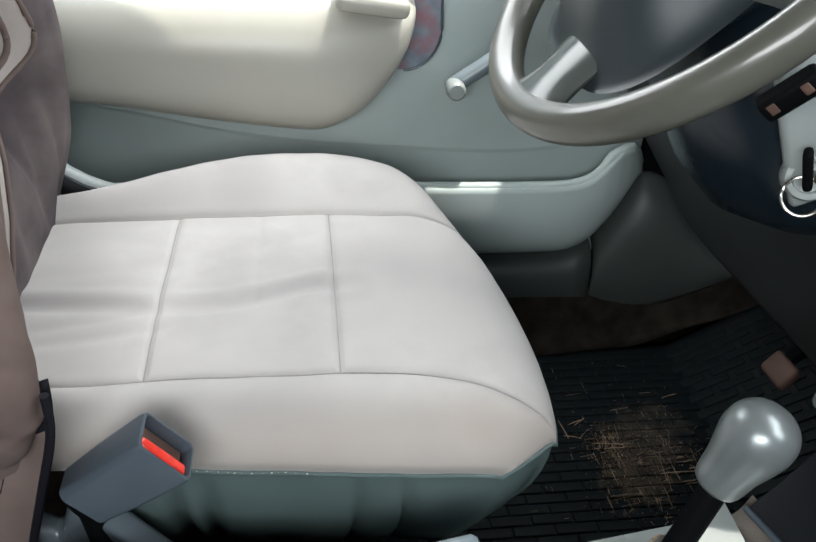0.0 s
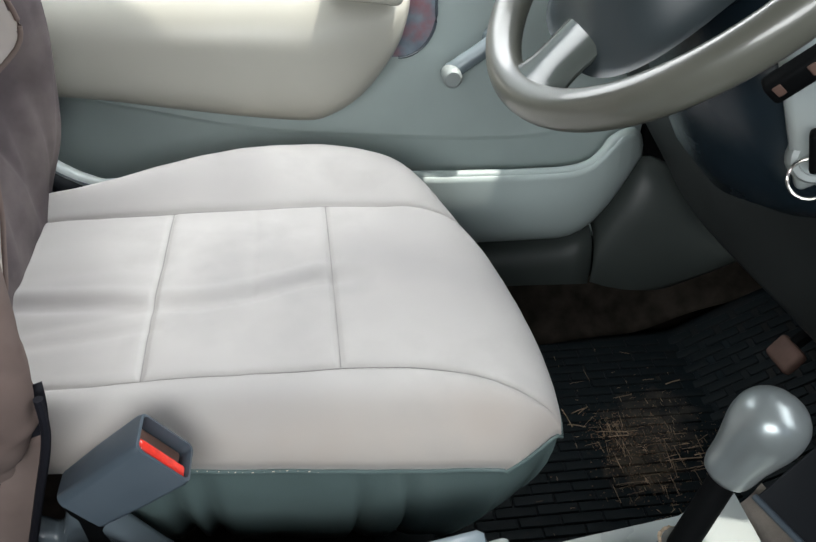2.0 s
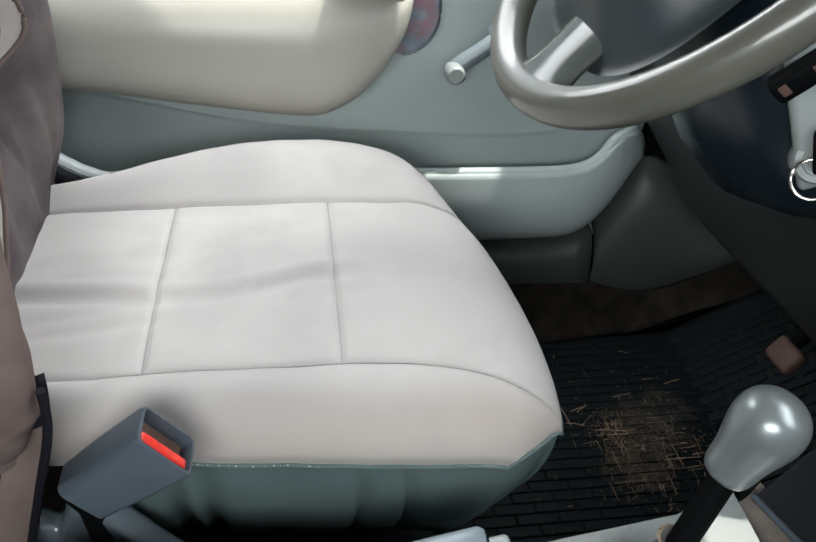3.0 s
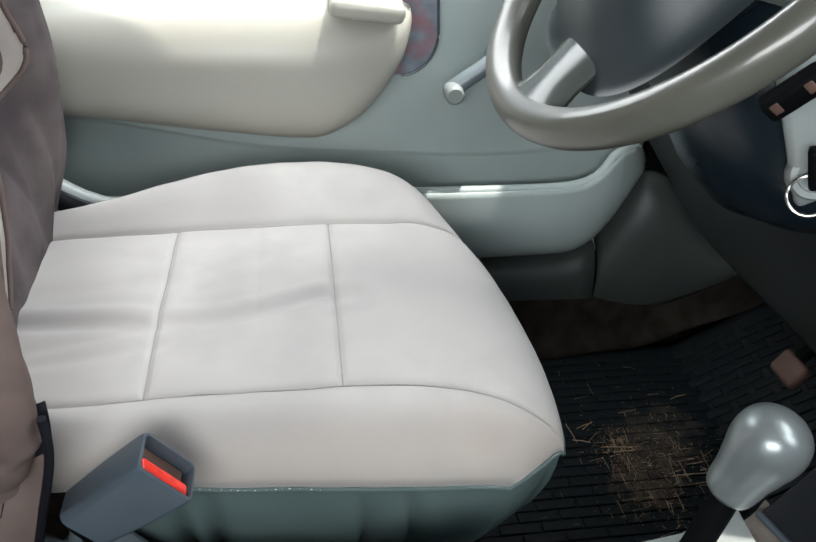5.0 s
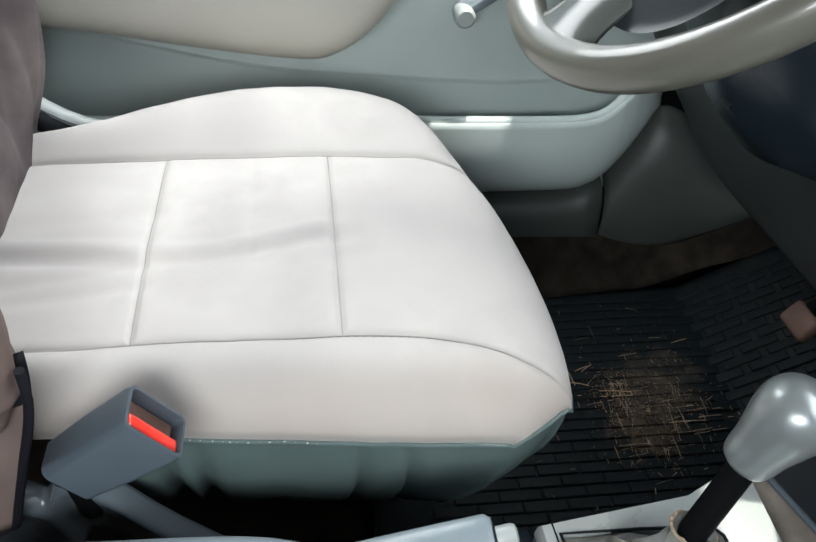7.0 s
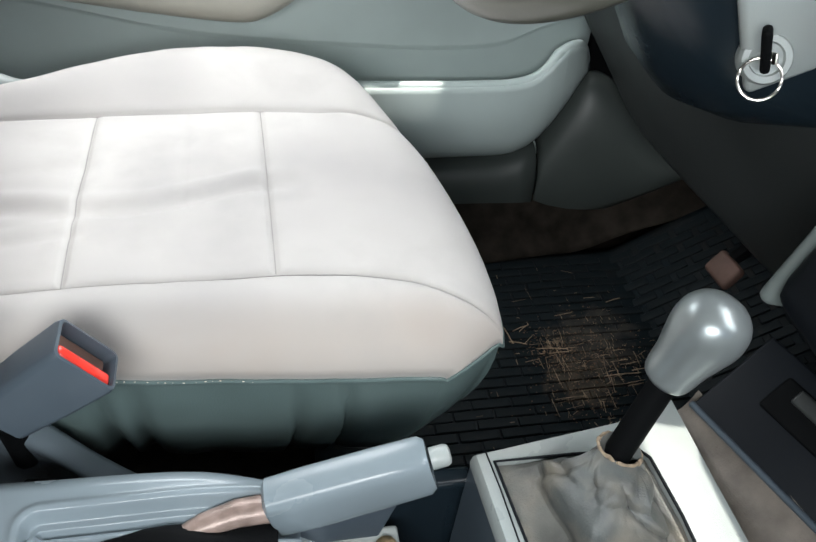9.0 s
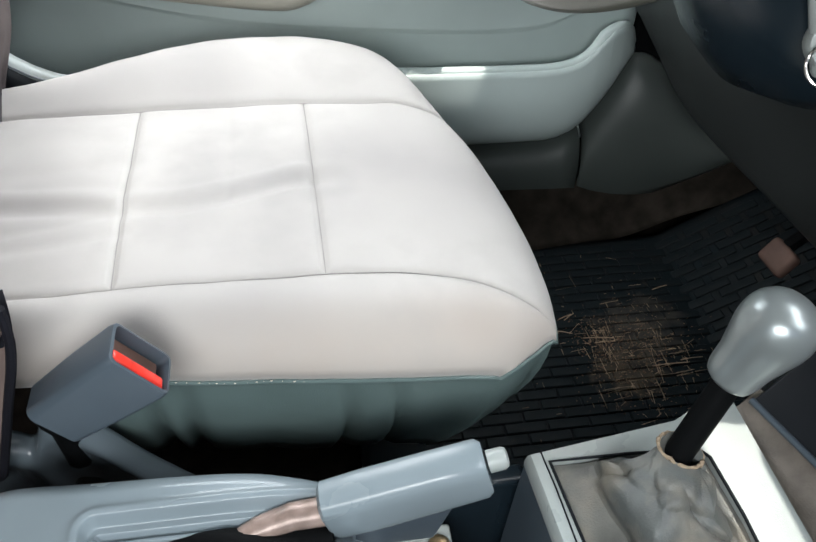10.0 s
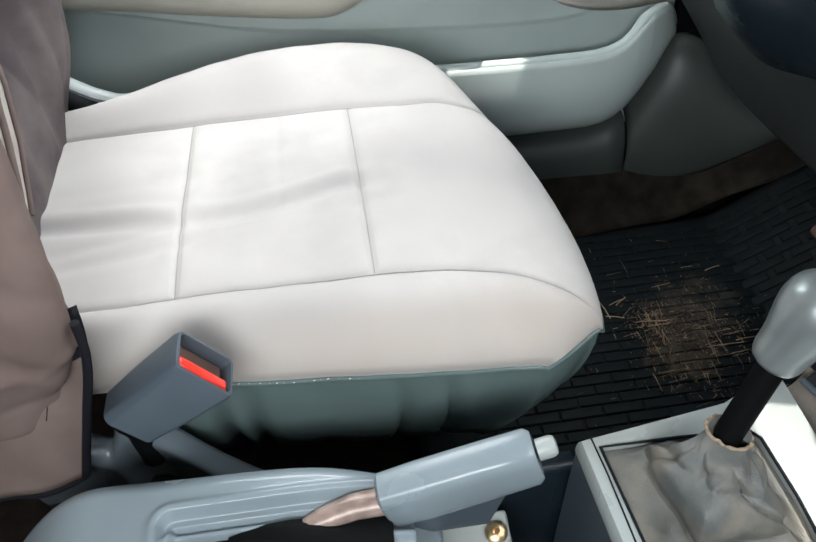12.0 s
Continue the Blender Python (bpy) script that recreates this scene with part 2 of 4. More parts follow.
def prism(outline, depth, m, bevel=0.0):
    """An outline in x and y, raised by depth along z, at the pose m."""
    b = bmesh.new()
    f = b.faces.new([b.verts.new((x, y, 0)) for x, y in outline])
    up = bmesh.ops.extrude_face_region(b, geom=[f])
    for v in up["geom"]:
        if isinstance(v, bmesh.types.BMVert):
            v.co.z += depth
    if bevel:
        bmesh.ops.recalc_face_normals(b, faces=b.faces)
        bmesh.ops.bevel(b, geom=b.edges, offset=bevel, segments=3, profile=0.5, affect="EDGES")
    b.transform(m)
    return b


def turned(profile, m, seg=28):
    """A turned body from (along, radius) pairs, along the x axis of the pose m."""
    rings = [[m @ Vector((a, r * math.cos(k), r * math.sin(k))) for k in (2 * math.pi * j / seg for j in range(seg))] for a, r in profile]
    return loft(rings)


def steps(a, b, n):
    return [a + (b - a) * i / (n - 1) for i in range(n)]


def smooth_interp(x, xs, ys):
    """Smooth curve through a few knots."""
    x = max(xs[0], min(xs[-1], x))
    i = max(0, min(len(xs) - 2, sum(1 for k in xs if k <= x) - 1))
    h = xs[i + 1] - xs[i]
    t = (x - xs[i]) / h

    def slope(j):
        lo, hi = max(0, j - 1), min(len(xs) - 1, j + 1)
        return (ys[hi] - ys[lo]) / (xs[hi] - xs[lo])
    return ((2 * t**3 - 3 * t**2 + 1) * ys[i] + (t**3 - 2 * t**2 + t) * h * slope(i) + (-2 * t**3 + 3 * t**2) * ys[i + 1] + (t**3 - t**2) * h * slope(i + 1))


def bell(d, w):
    return math.exp(-(d / w) ** 2)


def bumps(x, y, z, s):
    return noise.noise(Vector((x * s, y * s, z * s)))


# ---------------------------------------------------------------- shell of the car
def shell():
    floor = part("floor", rbox((2.6, 1.5, 0.04), 0.004, pose(0.0, 0.33, -0.045)), CARPET)
    tagged(floor, "dark worn carpet floor of a car", "floor", kind="structure")
    # unseen roof; its driver-side edge is stepped to steer where sun falls
    roof = part("ceiling", prism([(-1.24, -0.43), (0.60, -0.43), (0.60, 0.98), (0.15, 0.98), (-0.05, 1.04), (-0.40, 1.08), (-1.24, 1.08)], 0.03, pose(0, 0, 1.205), 0.006), PANEL)
    tagged(roof, "plain pale grey unseen headliner, its edge cut to shape the sunlight", "ceiling", kind="structure")
    for name, y in (("wall_passenger", -0.41), ("wall_driver", 1.07)):
        b = rbox((2.6, 0.04, 0.70), 0.008, pose(0, y, 0.30))
        w = part(name, b, PANEL)
        tagged(w, "plain grey lower body side of the car", "wall", kind="structure")
        part("unseen_pillar", rbox((0.10, 0.05, 0.60), 0.01, pose(-0.62, y, 0.94)), PANEL, w)
        # unseen slanted front pillar and blank window corner, set to cut the sunlight
        m = Matrix(((1, 0, 0, 0), (0, 0, 1, y - 0.02), (0, 1, 0, 0), (0, 0, 0, 1)))
        part("unseen_pillar", prism([(0.70, 0.655), (0.96, 0.655), (0.96, 0.80), (0.73, 1.235), (0.55, 1.235), (0.71, 0.97)], 0.04, m, 0.006), PANEL, w)
    # added black sheet: stands in for the shade between kick panel and dash
    shade_sheet = part("footwell_shade_sheet", rbox((0.70, 0.02, 0.60), 0.006, pose(0.79, 1.0, 0.26)), BLACK)
    tagged(shade_sheet, "black sheet painting the shade of the driver's footwell", "carpet", kind="structure")
    rear = part("wall_rear", rbox((0.04, 1.5, 1.28), 0.008, pose(-1.22, 0.33, 0.59)), PANEL)
    tagged(rear, "plain grey rear wall closing the cabin", "wall", kind="structure")
    front = part("wall_front", rbox((0.04, 1.5, 0.86), 0.008, pose(1.15, 0.33, 0.36)), PANEL)
    tagged(front, "plain dark bulkhead behind the dashboard", "wall", kind="structure")


# ---------------------------------------------------------------- driver's seat
SEAT_REAR = -0.40
NEAR_SEAM, FAR_SEAM = 0.15, 0.70


def seat_front(t):
    x = 0.170 - 0.072 * max(0.0, (t - 0.3) / 0.64) ** 1.6
    if t < 0.24:
        x -= 0.055 * (1 - math.sqrt(max(0.0, 1 - ((0.24 - t) / 0.24) ** 2)))
    if t > 0.92:
        x -= 0.05 * ((t - 0.92) / 0.08) ** 2
    return x


def seat_y(x, t):
    near = smooth_interp(x, (-0.40, -0.26, -0.04, 0.10, 0.17), (0.456, 0.450, 0.432, 0.422, 0.436))
    seam = smooth_interp(x, (-0.40, 0.0, 0.074, 0.124, 0.17), (0.489, 0.489, 0.480, 0.464, 0.446))
    far_seam = 0.732
    far = smooth_interp(x, (-0.40, -0.25, -0.155, -0.06, 0.0, 0.05, 0.10, 0.17), (0.79, 0.805, 0.855, 0.886, 0.884, 0.868, 0.84, 0.80))
    if t < NEAR_SEAM:
        return near + (seam - near) * (t / NEAR_SEAM)
    if t < FAR_SEAM:
        return seam + (far_seam - seam) * (t - NEAR_SEAM) / (FAR_SEAM - NEAR_SEAM)
    return far_seam + (far - far_seam) * (t - FAR_SEAM) / (1 - FAR_SEAM)


def seam_one(y):
    return smooth_interp(y, (0.48, 0.62, 0.74), (-0.1735, -0.173, -0.172))


def seam_two(y):
    return smooth_interp(y, (0.48, 0.62, 0.74), (-0.0145, -0.016, -0.018))


def seat_point(s, t):
    xf = seat_front(t)
    x = SEAT_REAR + 0.42 * s / 0.75 if s < 0.75 else 0.02 + (xf - 0.02) * (s - 0.75) / 0.25
    y = seat_y(x, t)
    z = 0.352 + 0.006 * math.sin(math.pi * s)
    # rolled edges
    drop = 0.0
    if t < NEAR_SEAM:
        q = 1 - t / NEAR_SEAM
        drop = 0.054 * (1 - math.sqrt(max(0.0, 1 - q * q)))
        z += 0.004 * math.sin(math.pi * min(1, q * 1.3))
    if t > FAR_SEAM:
        q = (t - FAR_SEAM) / (1 - FAR_SEAM)
        z += 0.026 * math.sin(math.pi * min(1.0, q * 0.95)) * math.sin(math.pi * min(1, max(0, (x + 0.38) / 0.56)))
        k = max(0.0, (q - 0.45) / 0.55)
        drop = 0.058 * (1 - math.sqrt(max(0.0, 1 - k * k)))
    d = xf - x
    if d < 0.085:
        k = 1 - d / 0.085
        front = 0.050 * (1 - math.sqrt(max(0.0, 1 - k * k)))
        drop = (drop ** 4 + front ** 4) ** 0.25
    z -= drop
    # seams, the worn hollow and creases
    inside = NEAR_SEAM <= t <= FAR_SEAM
    metre = 0.42
    groove = max(bell((t - NEAR_SEAM) * metre, 0.0030), bell((t - FAR_SEAM) * metre, 0.0030))
    if inside:
        groove = max(groove, bell(x - seam_one(y), 0.0034), bell(x - seam_two(y), 0.0034))
        groove = max(groove, 0.3 * bell(x + 0.088, 0.005) * (1 if t > 0.35 else 0))
        puff = 1 - min(1, abs(t - 0.425) / 0.275) ** 4
        z += 0.004 * puff
        if x < 0.02:
            fade = min(1, max(0, (0.02 - x) / 0.05)) * (1 - 0.6 * bell(x - seam_one(y), 0.010))
            line = y - smooth_interp(x, (-0.30, -0.22, -0.14, -0.09, -0.03), (0.598, 0.592, 0.583, 0.592, 0.614))
            z -= fade * (0.0052 * bell(line + 0.009, 0.0095) - 0.0028 * bell(line - 0.007, 0.008))
            z -= fade * 0.002 * bell(y - (0.56 + 0.2 * (x + 0.25)), 0.008) * (1 if x < -0.15 else 0.3)
    z -= 0.0031 * groove
    z += 0.0022 * bumps(x, y, 0, 11) + 0.0011 * bumps(x, y, 3, 31)
    if inside and x < -0.16:
        z -= 0.0022 * bell(y - 0.545 - 0.12 * (x + 0.2), 0.007) + 0.0015 * bell(y - 0.64 - 0.1 * (x + 0.2), 0.012)
    return x, y, z


def dense(lo, hi, n, marks, w):
    """Even steps with more of them round the marks."""
    out = steps(lo, hi, n)
    for m in marks:
        out += [m + k * w for k in (-1.5, -1, -0.66, -0.33, 0, 0.33, 0.66, 1, 1.5)]
    return sorted(set(round(min(hi, max(lo, v)), 5) for v in out))


def driver_seat():
    seat = thing("driver_seat", "pale grey velour driver's seat with a loose taupe backrest cover", "car seat")
    ss = dense(0, 1, 110, [0.75 * (k - SEAT_REAR) / 0.42 for k in (-0.173, -0.016, -0.088)], 0.006)
    ss += [0.965, 0.975, 0.985, 0.992, 0.997, 0.9985]
    ts = dense(0, 1, 110, [NEAR_SEAM, FAR_SEAM], 0.006)
    ts += [0.003, 0.006, 0.985, 0.993, 0.997]
    cushion = part("cushion", grid(seat_point, sorted(ss), sorted(ts)), FABRIC, seat, "pale grey stained velour cushion top with sewn panels", turn=False)
    thicken(cushion, 0.004)
    # vinyl skirt round the near side, the front and the far side
    edge = [seat_point(s, 0.0) for s in steps(0.33, 1, 240)] + [seat_point(1.0, t) for t in steps(0.01, 1, 60)] + [seat_point(s, 1.0) for s in steps(0.99, 0, 60)]
    levels = ((0.003, 0.992), (-0.004, 0.992), (-0.02, 0.990), (-0.04, 0.980), (-0.06, 0.962), (-0.08, 0.936), (-0.10, 0.90), (-0.125, 0.85), (-0.15, 0.79))

    def skirt_point(i, k):
        p, (dz, f) = edge[i], levels[k]
        low = k / 8
        fold = 1 + low * 0.018 * bumps(p[0] * 3, p[1] * 2, 7, 9) - 0.075 * low * (bell(p[0] + 0.158, 0.009) + bell(p[0] + 0.128, 0.009) + 0.7 * bell(p[0] + 0.01 - 0.03 * low, 0.007) + 0.8 * bell(p[0] - 0.028 - 0.04 * low, 0.006))
        cx, cy = -0.15, 0.64
        return cx + (p[0] - cx) * (1 - (1 - f) * 0.75) * fold, cy + (p[1] - cy) * f * fold, p[2] + dz
    skirt = part("skirt", grid(skirt_point, range(len(edge)), range(9)), SKIRT, seat, "dull grey-green vinyl side skirt with soft folds")
    thicken(skirt, 0.003)
    # thread lines in the seams
    def on_seat(x, t):
        xf = seat_front(t)
        p = seat_point(0.75 * (x - SEAT_REAR) / 0.42 if x < 0.02 else 0.75 + 0.25 * (x - 0.02) / (xf - 0.02), t)
        return p[0], p[1], p[2] + 0.0006
    def t_of(x, y):
        lo, hi = seat_y(x, NEAR_SEAM), 0.732
        return NEAR_SEAM + (FAR_SEAM - NEAR_SEAM) * (y - lo) / (hi - lo)
    for f in (seam_one, seam_two):
        part("seam", tube([on_seat(f(y), t_of(f(y), y)) for y in steps(0.491, 0.731, 60)], 0.00045, 6), SEAM, cushion)
    for tt in (NEAR_SEAM, FAR_SEAM):
        part("seam", tube([on_seat(x, tt) for x in steps(-0.30, 0.09 if tt == FAR_SEAM else 0.145, 110)], 0.0004, 6), SEAM, cushion)
    # welt and stitches
    welt = [(x, y - 0.0006, z - 0.001) for x, y, z in edge[4:298:2]]
    part("welt", tube(welt, 0.0019, 8), SKIRT, seat)
    bm = bmesh.new()
    for i in range(64):
        s = 0.22 + 0.76 * i / 64
        x, y, z = seat_point(s, NEAR_SEAM - 0.006)
        b = rbox((0.0022, 0.0006, 0.0006), 0.0002, pose(x, y, z + 0.0004), 1)
        me = bpy.data.meshes.new("t")
        b.to_mesh(me)
        b.free()
        bm.from_mesh(me)
        bpy.data.meshes.remove(me)
    part("seam_stitching", bm, SEAM, seat, "fine dark stitching")
    bm = bmesh.new()
    for i in range(15):
        s = 0.47 + 0.0125 * i + 0.003 * math.sin(i * 5)
        x, y, z = seat_point(s, 0.0)
        b = rbox((0.0011 + 0.0007 * math.sin(i * 3), 0.0009, 0.0009), 0.0003, pose(x, y - 0.0022, z + 0.0005 + 0.0008 * math.sin(i * 7)), 1)
        me = bpy.data.meshes.new("t")
        b.to_mesh(me)
        b.free()
        bm.from_mesh(me)
        bpy.data.meshes.remove(me)
    part("edge_stitching", bm, THREAD, seat, "pale broken stitches")
    # backrest with its loose cover
    zs = (0.24, 0.30, 0.35, 0.42, 0.50, 0.56, 0.70, 0.95)

    def panel_edge(z):
        """Where the smooth pale middle of the cover meets its side panel."""
        return smooth_interp(z, (0.37, 0.44, 0.468, 0.505, 0.525, 0.545, 0.585, 0.70, 0.95), (0.575, 0.655, 0.690, 0.736, 0.757, 0.763, 0.760, 0.752, 0.74))

    def back_point(z, k):
        near = smooth_interp(z, zs, (-0.33, -0.275, -0.247, -0.226, -0.222, -0.224, -0.25, -0.32))
        far = smooth_interp(z, zs, (-0.36, -0.33, -0.308, -0.284, -0.268, -0.264, -0.28, -0.34))
        mid = smooth_interp(z, zs, (-0.335, -0.316, -0.305, -0.314, -0.340, -0.355, -0.39, -0.44))
        back = mid - 0.16
        # k: 0 near rear corner, 0.18 near bolster, 0.5 middle, 0.84 far bolster, 1 far rear corner
        if k < 0.18:
            f = k / 0.18
            a = f * math.pi / 2
            x = back + (near - back) * math.sin(a) ** 0.7
            y = 0.435 - 0.035 * math.cos(a) ** 0.8
        elif k < 0.34:
            f = (k - 0.18) / 0.16
            y = 0.435 + 0.085 * f
            x = near + (mid + 0.01 - near) * (f * f * (3 - 2 * f))
        elif k < 0.66:
            f = (k - 0.34) / 0.32
            y = 0.52 + 0.19 * f
            x = mid + 0.01
        elif k < 0.84:
            f = (k - 0.66) / 0.18
            y = 0.71 + 0.085 * f
            x = mid + 0.01 + (far - mid - 0.01) * (f * f * (3 - 2 * f))
        else:
            a = (k - 0.84) / 0.16 * math.pi / 2
            x = far + (back - far) * (1 - math.cos(a))
            y = 0.795 + 0.03 * math.sin(a)
        x += 0.004 * bumps(0, y, z, 11) + 0.0015 * bumps(3, y, z * 0.5, 30)
        low = min(1.0, max(0.0, (z - 0.34) / 0.08))
        # long soft folds down the side panel of the cover
        if k > 0.3:
            away = min(1.0, max(0.0, (y - panel_edge(z)) / 0.012))
            for y0, lean, deep, wide in ((0.672, 0.34, 0.006, 0.011), (0.705, -0.20, 0.004, 0.008), (0.735, 0.22, 0.006, 0.010), (0.762, -0.12, 0.005, 0.007), (0.785, 0.10, 0.004, 0.006)):
                x -= away * deep * low * bell(y - y0 - lean * (z - 0.45) - 0.006 * math.sin(17 * z), wide)
            x += 0.006 * low * bell(y - panel_edge(z), 0.012)
            x -= 0.004 * low * bell(y - panel_edge(z) - 0.02, 0.010)
        else:
            fold = max(0.0, 1 - 2.4 * abs(bumps(0.5, y + 0.3 * z, 0.35 * z, 12))) ** 2
            x += 0.007 * low * fold
            y -= 0.008 * fold - 0.004 * bell(z - 0.47 + 0.9 * (x + 0.25), 0.012) - 0.004 * bell(z - 0.40 + 0.7 * (x + 0.25), 0.010)
        y += 0.005 * bumps(x * 3, 9, z, 12)
        if k < 0.26:
            y -= 0.024 * bell(z - 0.42, 0.10) * math.sin(math.pi * min(1, k / 0.26)) - 0.006
            y += 0.03 * max(0.0, (0.315 - z) / 0.05)
            x += 0.004 * bell(z - 0.40 - 0.25 * (y - 0.42), 0.006) - 0.004 * bell(z - 0.36 - 0.3 * (y - 0.42), 0.008)
        return x, y, z
    back = part("backrest", grid(back_point, steps(0.27, 0.95, 220), steps(0, 1, 130)), COVER, seat, "wrinkled taupe suede cover pulled over the backrest")
    back.data.materials.append(CENTRE)
    back.data.materials.append(SIDE)
    for i, face in enumerate(back.data.polygons):
        z, k = 0.27 + 0.68 * (i // 129 + 0.5) / 219, (i % 129 + 0.5) / 129
        y = 0.52 + (k - 0.34) / 0.32 * 0.19 if k < 0.66 else 0.71 + (k - 0.66) / 0.18 * 0.085
        if k > 0.30:
            face.material_index = 1 if y < panel_edge(z) and z > 0.37 else 2
    # curved double welt on the cover
    for off in (0.0, 0.013):
        path = []
        for z in steps(0.38, 0.94, 90):
            y = panel_edge(z) - off
            k = 0.34 + (y - 0.52) / 0.19 * 0.32 if y < 0.71 else 0.66 + (y - 0.71) / 0.085 * 0.18
            path.append(Vector(back_point(z, k)) + Vector((0.0008, 0, 0)))
        part("welt", tube(path, 0.0032 if off else 0.0024, 10), COVER, back)
    # hanging corner of the cover with black edging
    def flap_edge(z):
        return smooth_interp(z, (0.22, 0.254, 0.327, 0.391, 0.44), (-0.272, -0.262, -0.238, -0.218, -0.214))

    def flap_point(u, v):
        z = 0.252 + 0.13 * v - 0.022 * (1 - u)
        return flap_edge(z) - 0.09 * (1 - u), 0.409 + 0.003 * math.sin(7 * u) + 0.012 * v, z
    flap = part("cover_flap", grid(flap_point, steps(0, 1, 24), steps(0, 1, 16)), COVER, seat, "hanging taupe cover corner")
    thicken(flap, 0.003)
    edge_path = [(flap_edge(0.252 - 0.022 * (1 - u)) - 0.09 * (1 - u), 0.408 + 0.004 * math.sin(7 * u), 0.250 - 0.022 * (1 - u)) for u in steps(0, 0.97, 14)] + [(flap_edge(z), 0.409, z) for z in steps(0.253, 0.425, 18)]
    part("edging", tube(edge_path, 0.0034, 8), PIPING, flap, "black piped edging")
    dark = part("strap", grid(lambda u, v: Vector(flap_point(0.42 + 0.57 * u + 0.1 * v * (1 - u), 0.62 + 0.72 * v)) - Vector((0, 0.002, 0)), steps(0, 1, 10), steps(0, 1, 10)), PIPING, seat, "dark blue-black elastic strap")
    thicken(dark, 0.001)
    # hinge cover at the far side of the backrest
    hinge = [(-0.338, 0.824, 0.398), (-0.322, 0.824, 0.378), (-0.305, 0.824, 0.362), (-0.287, 0.824, 0.350), (-0.268, 0.823, 0.342), (-0.245, 0.822, 0.336), (-0.21, 0.82, 0.332)]
    cover = part("hinge_cover", tube(hinge, [0.007, 0.009, 0.0095, 0.009, 0.0085, 0.008, 0.006], 14, flat=0.8), CONSOLE, seat, "pale grey plastic hinge cover")
    part("hinge_groove", tube([(x, y - 0.0085, z + 0.001) for x, y, z in hinge[1:6]], 0.0012, 8), GREYDK, cover)
    # black tube running just below the pale cover
    part("hinge_underside", tube([(x, y - 0.004, z - 0.016) for x, y, z in hinge], 0.011, 12, flat=1.2), JET, seat, "dark strip under the pale hinge cover")
    # plastic trim along the near lower side, with a notch
    def trim(u, v):
        x = -0.33 + 0.24 * u
        top = smooth_interp(x + 0.022, (-0.33, -0.245, -0.232, -0.222, -0.212, -0.205, -0.185, -0.14, -0.09), (0.262, 0.268, 0.262, 0.258, 0.281, 0.288, 0.279, 0.212, 0.15))
        a = v * math.pi / 2
        return x, 0.440 - 0.020 * math.sin(min(a * 2.2, math.pi / 2)) + 0.05 * max(0, v - 0.4) ** 1.3, top - 0.11 * (1 - math.cos(a)) ** 1.2
    t = part("side_trim", grid(trim, steps(0, 1, 110), steps(0, 1, 18)), TRIM, seat, "grey plastic seat side trim with a notch")
    thicken(t, 0.003)
    return seat


def seat_buckle():
    b = thing("seat_belt_buckle", "slate grey seat belt buckle with a red release button", "seat belt buckle")
    o, ax, wd = Vector((-0.172, 0.401, 0.354)), Vector((0.065, 0, 0.048)).normalized(), Vector((0.027, 0, -0.030)).normalized()
    m = axes(o, ax, wd)
    body = bmesh.new()
    rings = []
    for a, w, h, r in ((-0.042, 0.040, 0.026, 0.007), (-0.040, 0.044, 0.031, 0.007), (0.0, 0.049, 0.034, 0.006), (0.036, 0.051, 0.035, 0.005), (0.040, 0.0495, 0.0335, 0.005), (0.0405, 0.0455, 0.0295, 0.004), (0.022, 0.044, 0.028, 0.004)):
        ring = []
        for cx, cy, a0 in ((1, 1, 0), (-1, 1, 90), (-1, -1, 180), (1, -1, 270)):
            for k in range(5):
                th = radians(a0 + 22.5 * k)
                ring.append(m @ Vector((a, cx * (w / 2 - r) + r * math.cos(th), cy * (h / 2 - r) + r * math.sin(th))))
        rings.append(ring)
    part("housing", loft(rings), GREYDK, b, "slate grey plastic housing")
    part("release_button", rbox((0.018, 0.043, 0.0105), 0.003, m @ pose(0.0300, 0, -0.0080)), RED, b, "bright red release button")
    part("latch_slot", rbox((0.010, 0.043, 0.015), 0.002, m @ pose(0.026, 0, 0.006)), RUST, b, "brown worn latch slot")
    stem = [m @ Vector((-0.034, 0, 0)), m @ Vector((-0.052, 0.003, 0.006)), (-0.214, 0.425, 0.285), (-0.216, 0.435, 0.23)]
    part("stem", tube(stem, 0.011, 10), BLACK, b, "black webbing stem")


# ---------------------------------------------------------------- door
DOOR_Y = 0.985


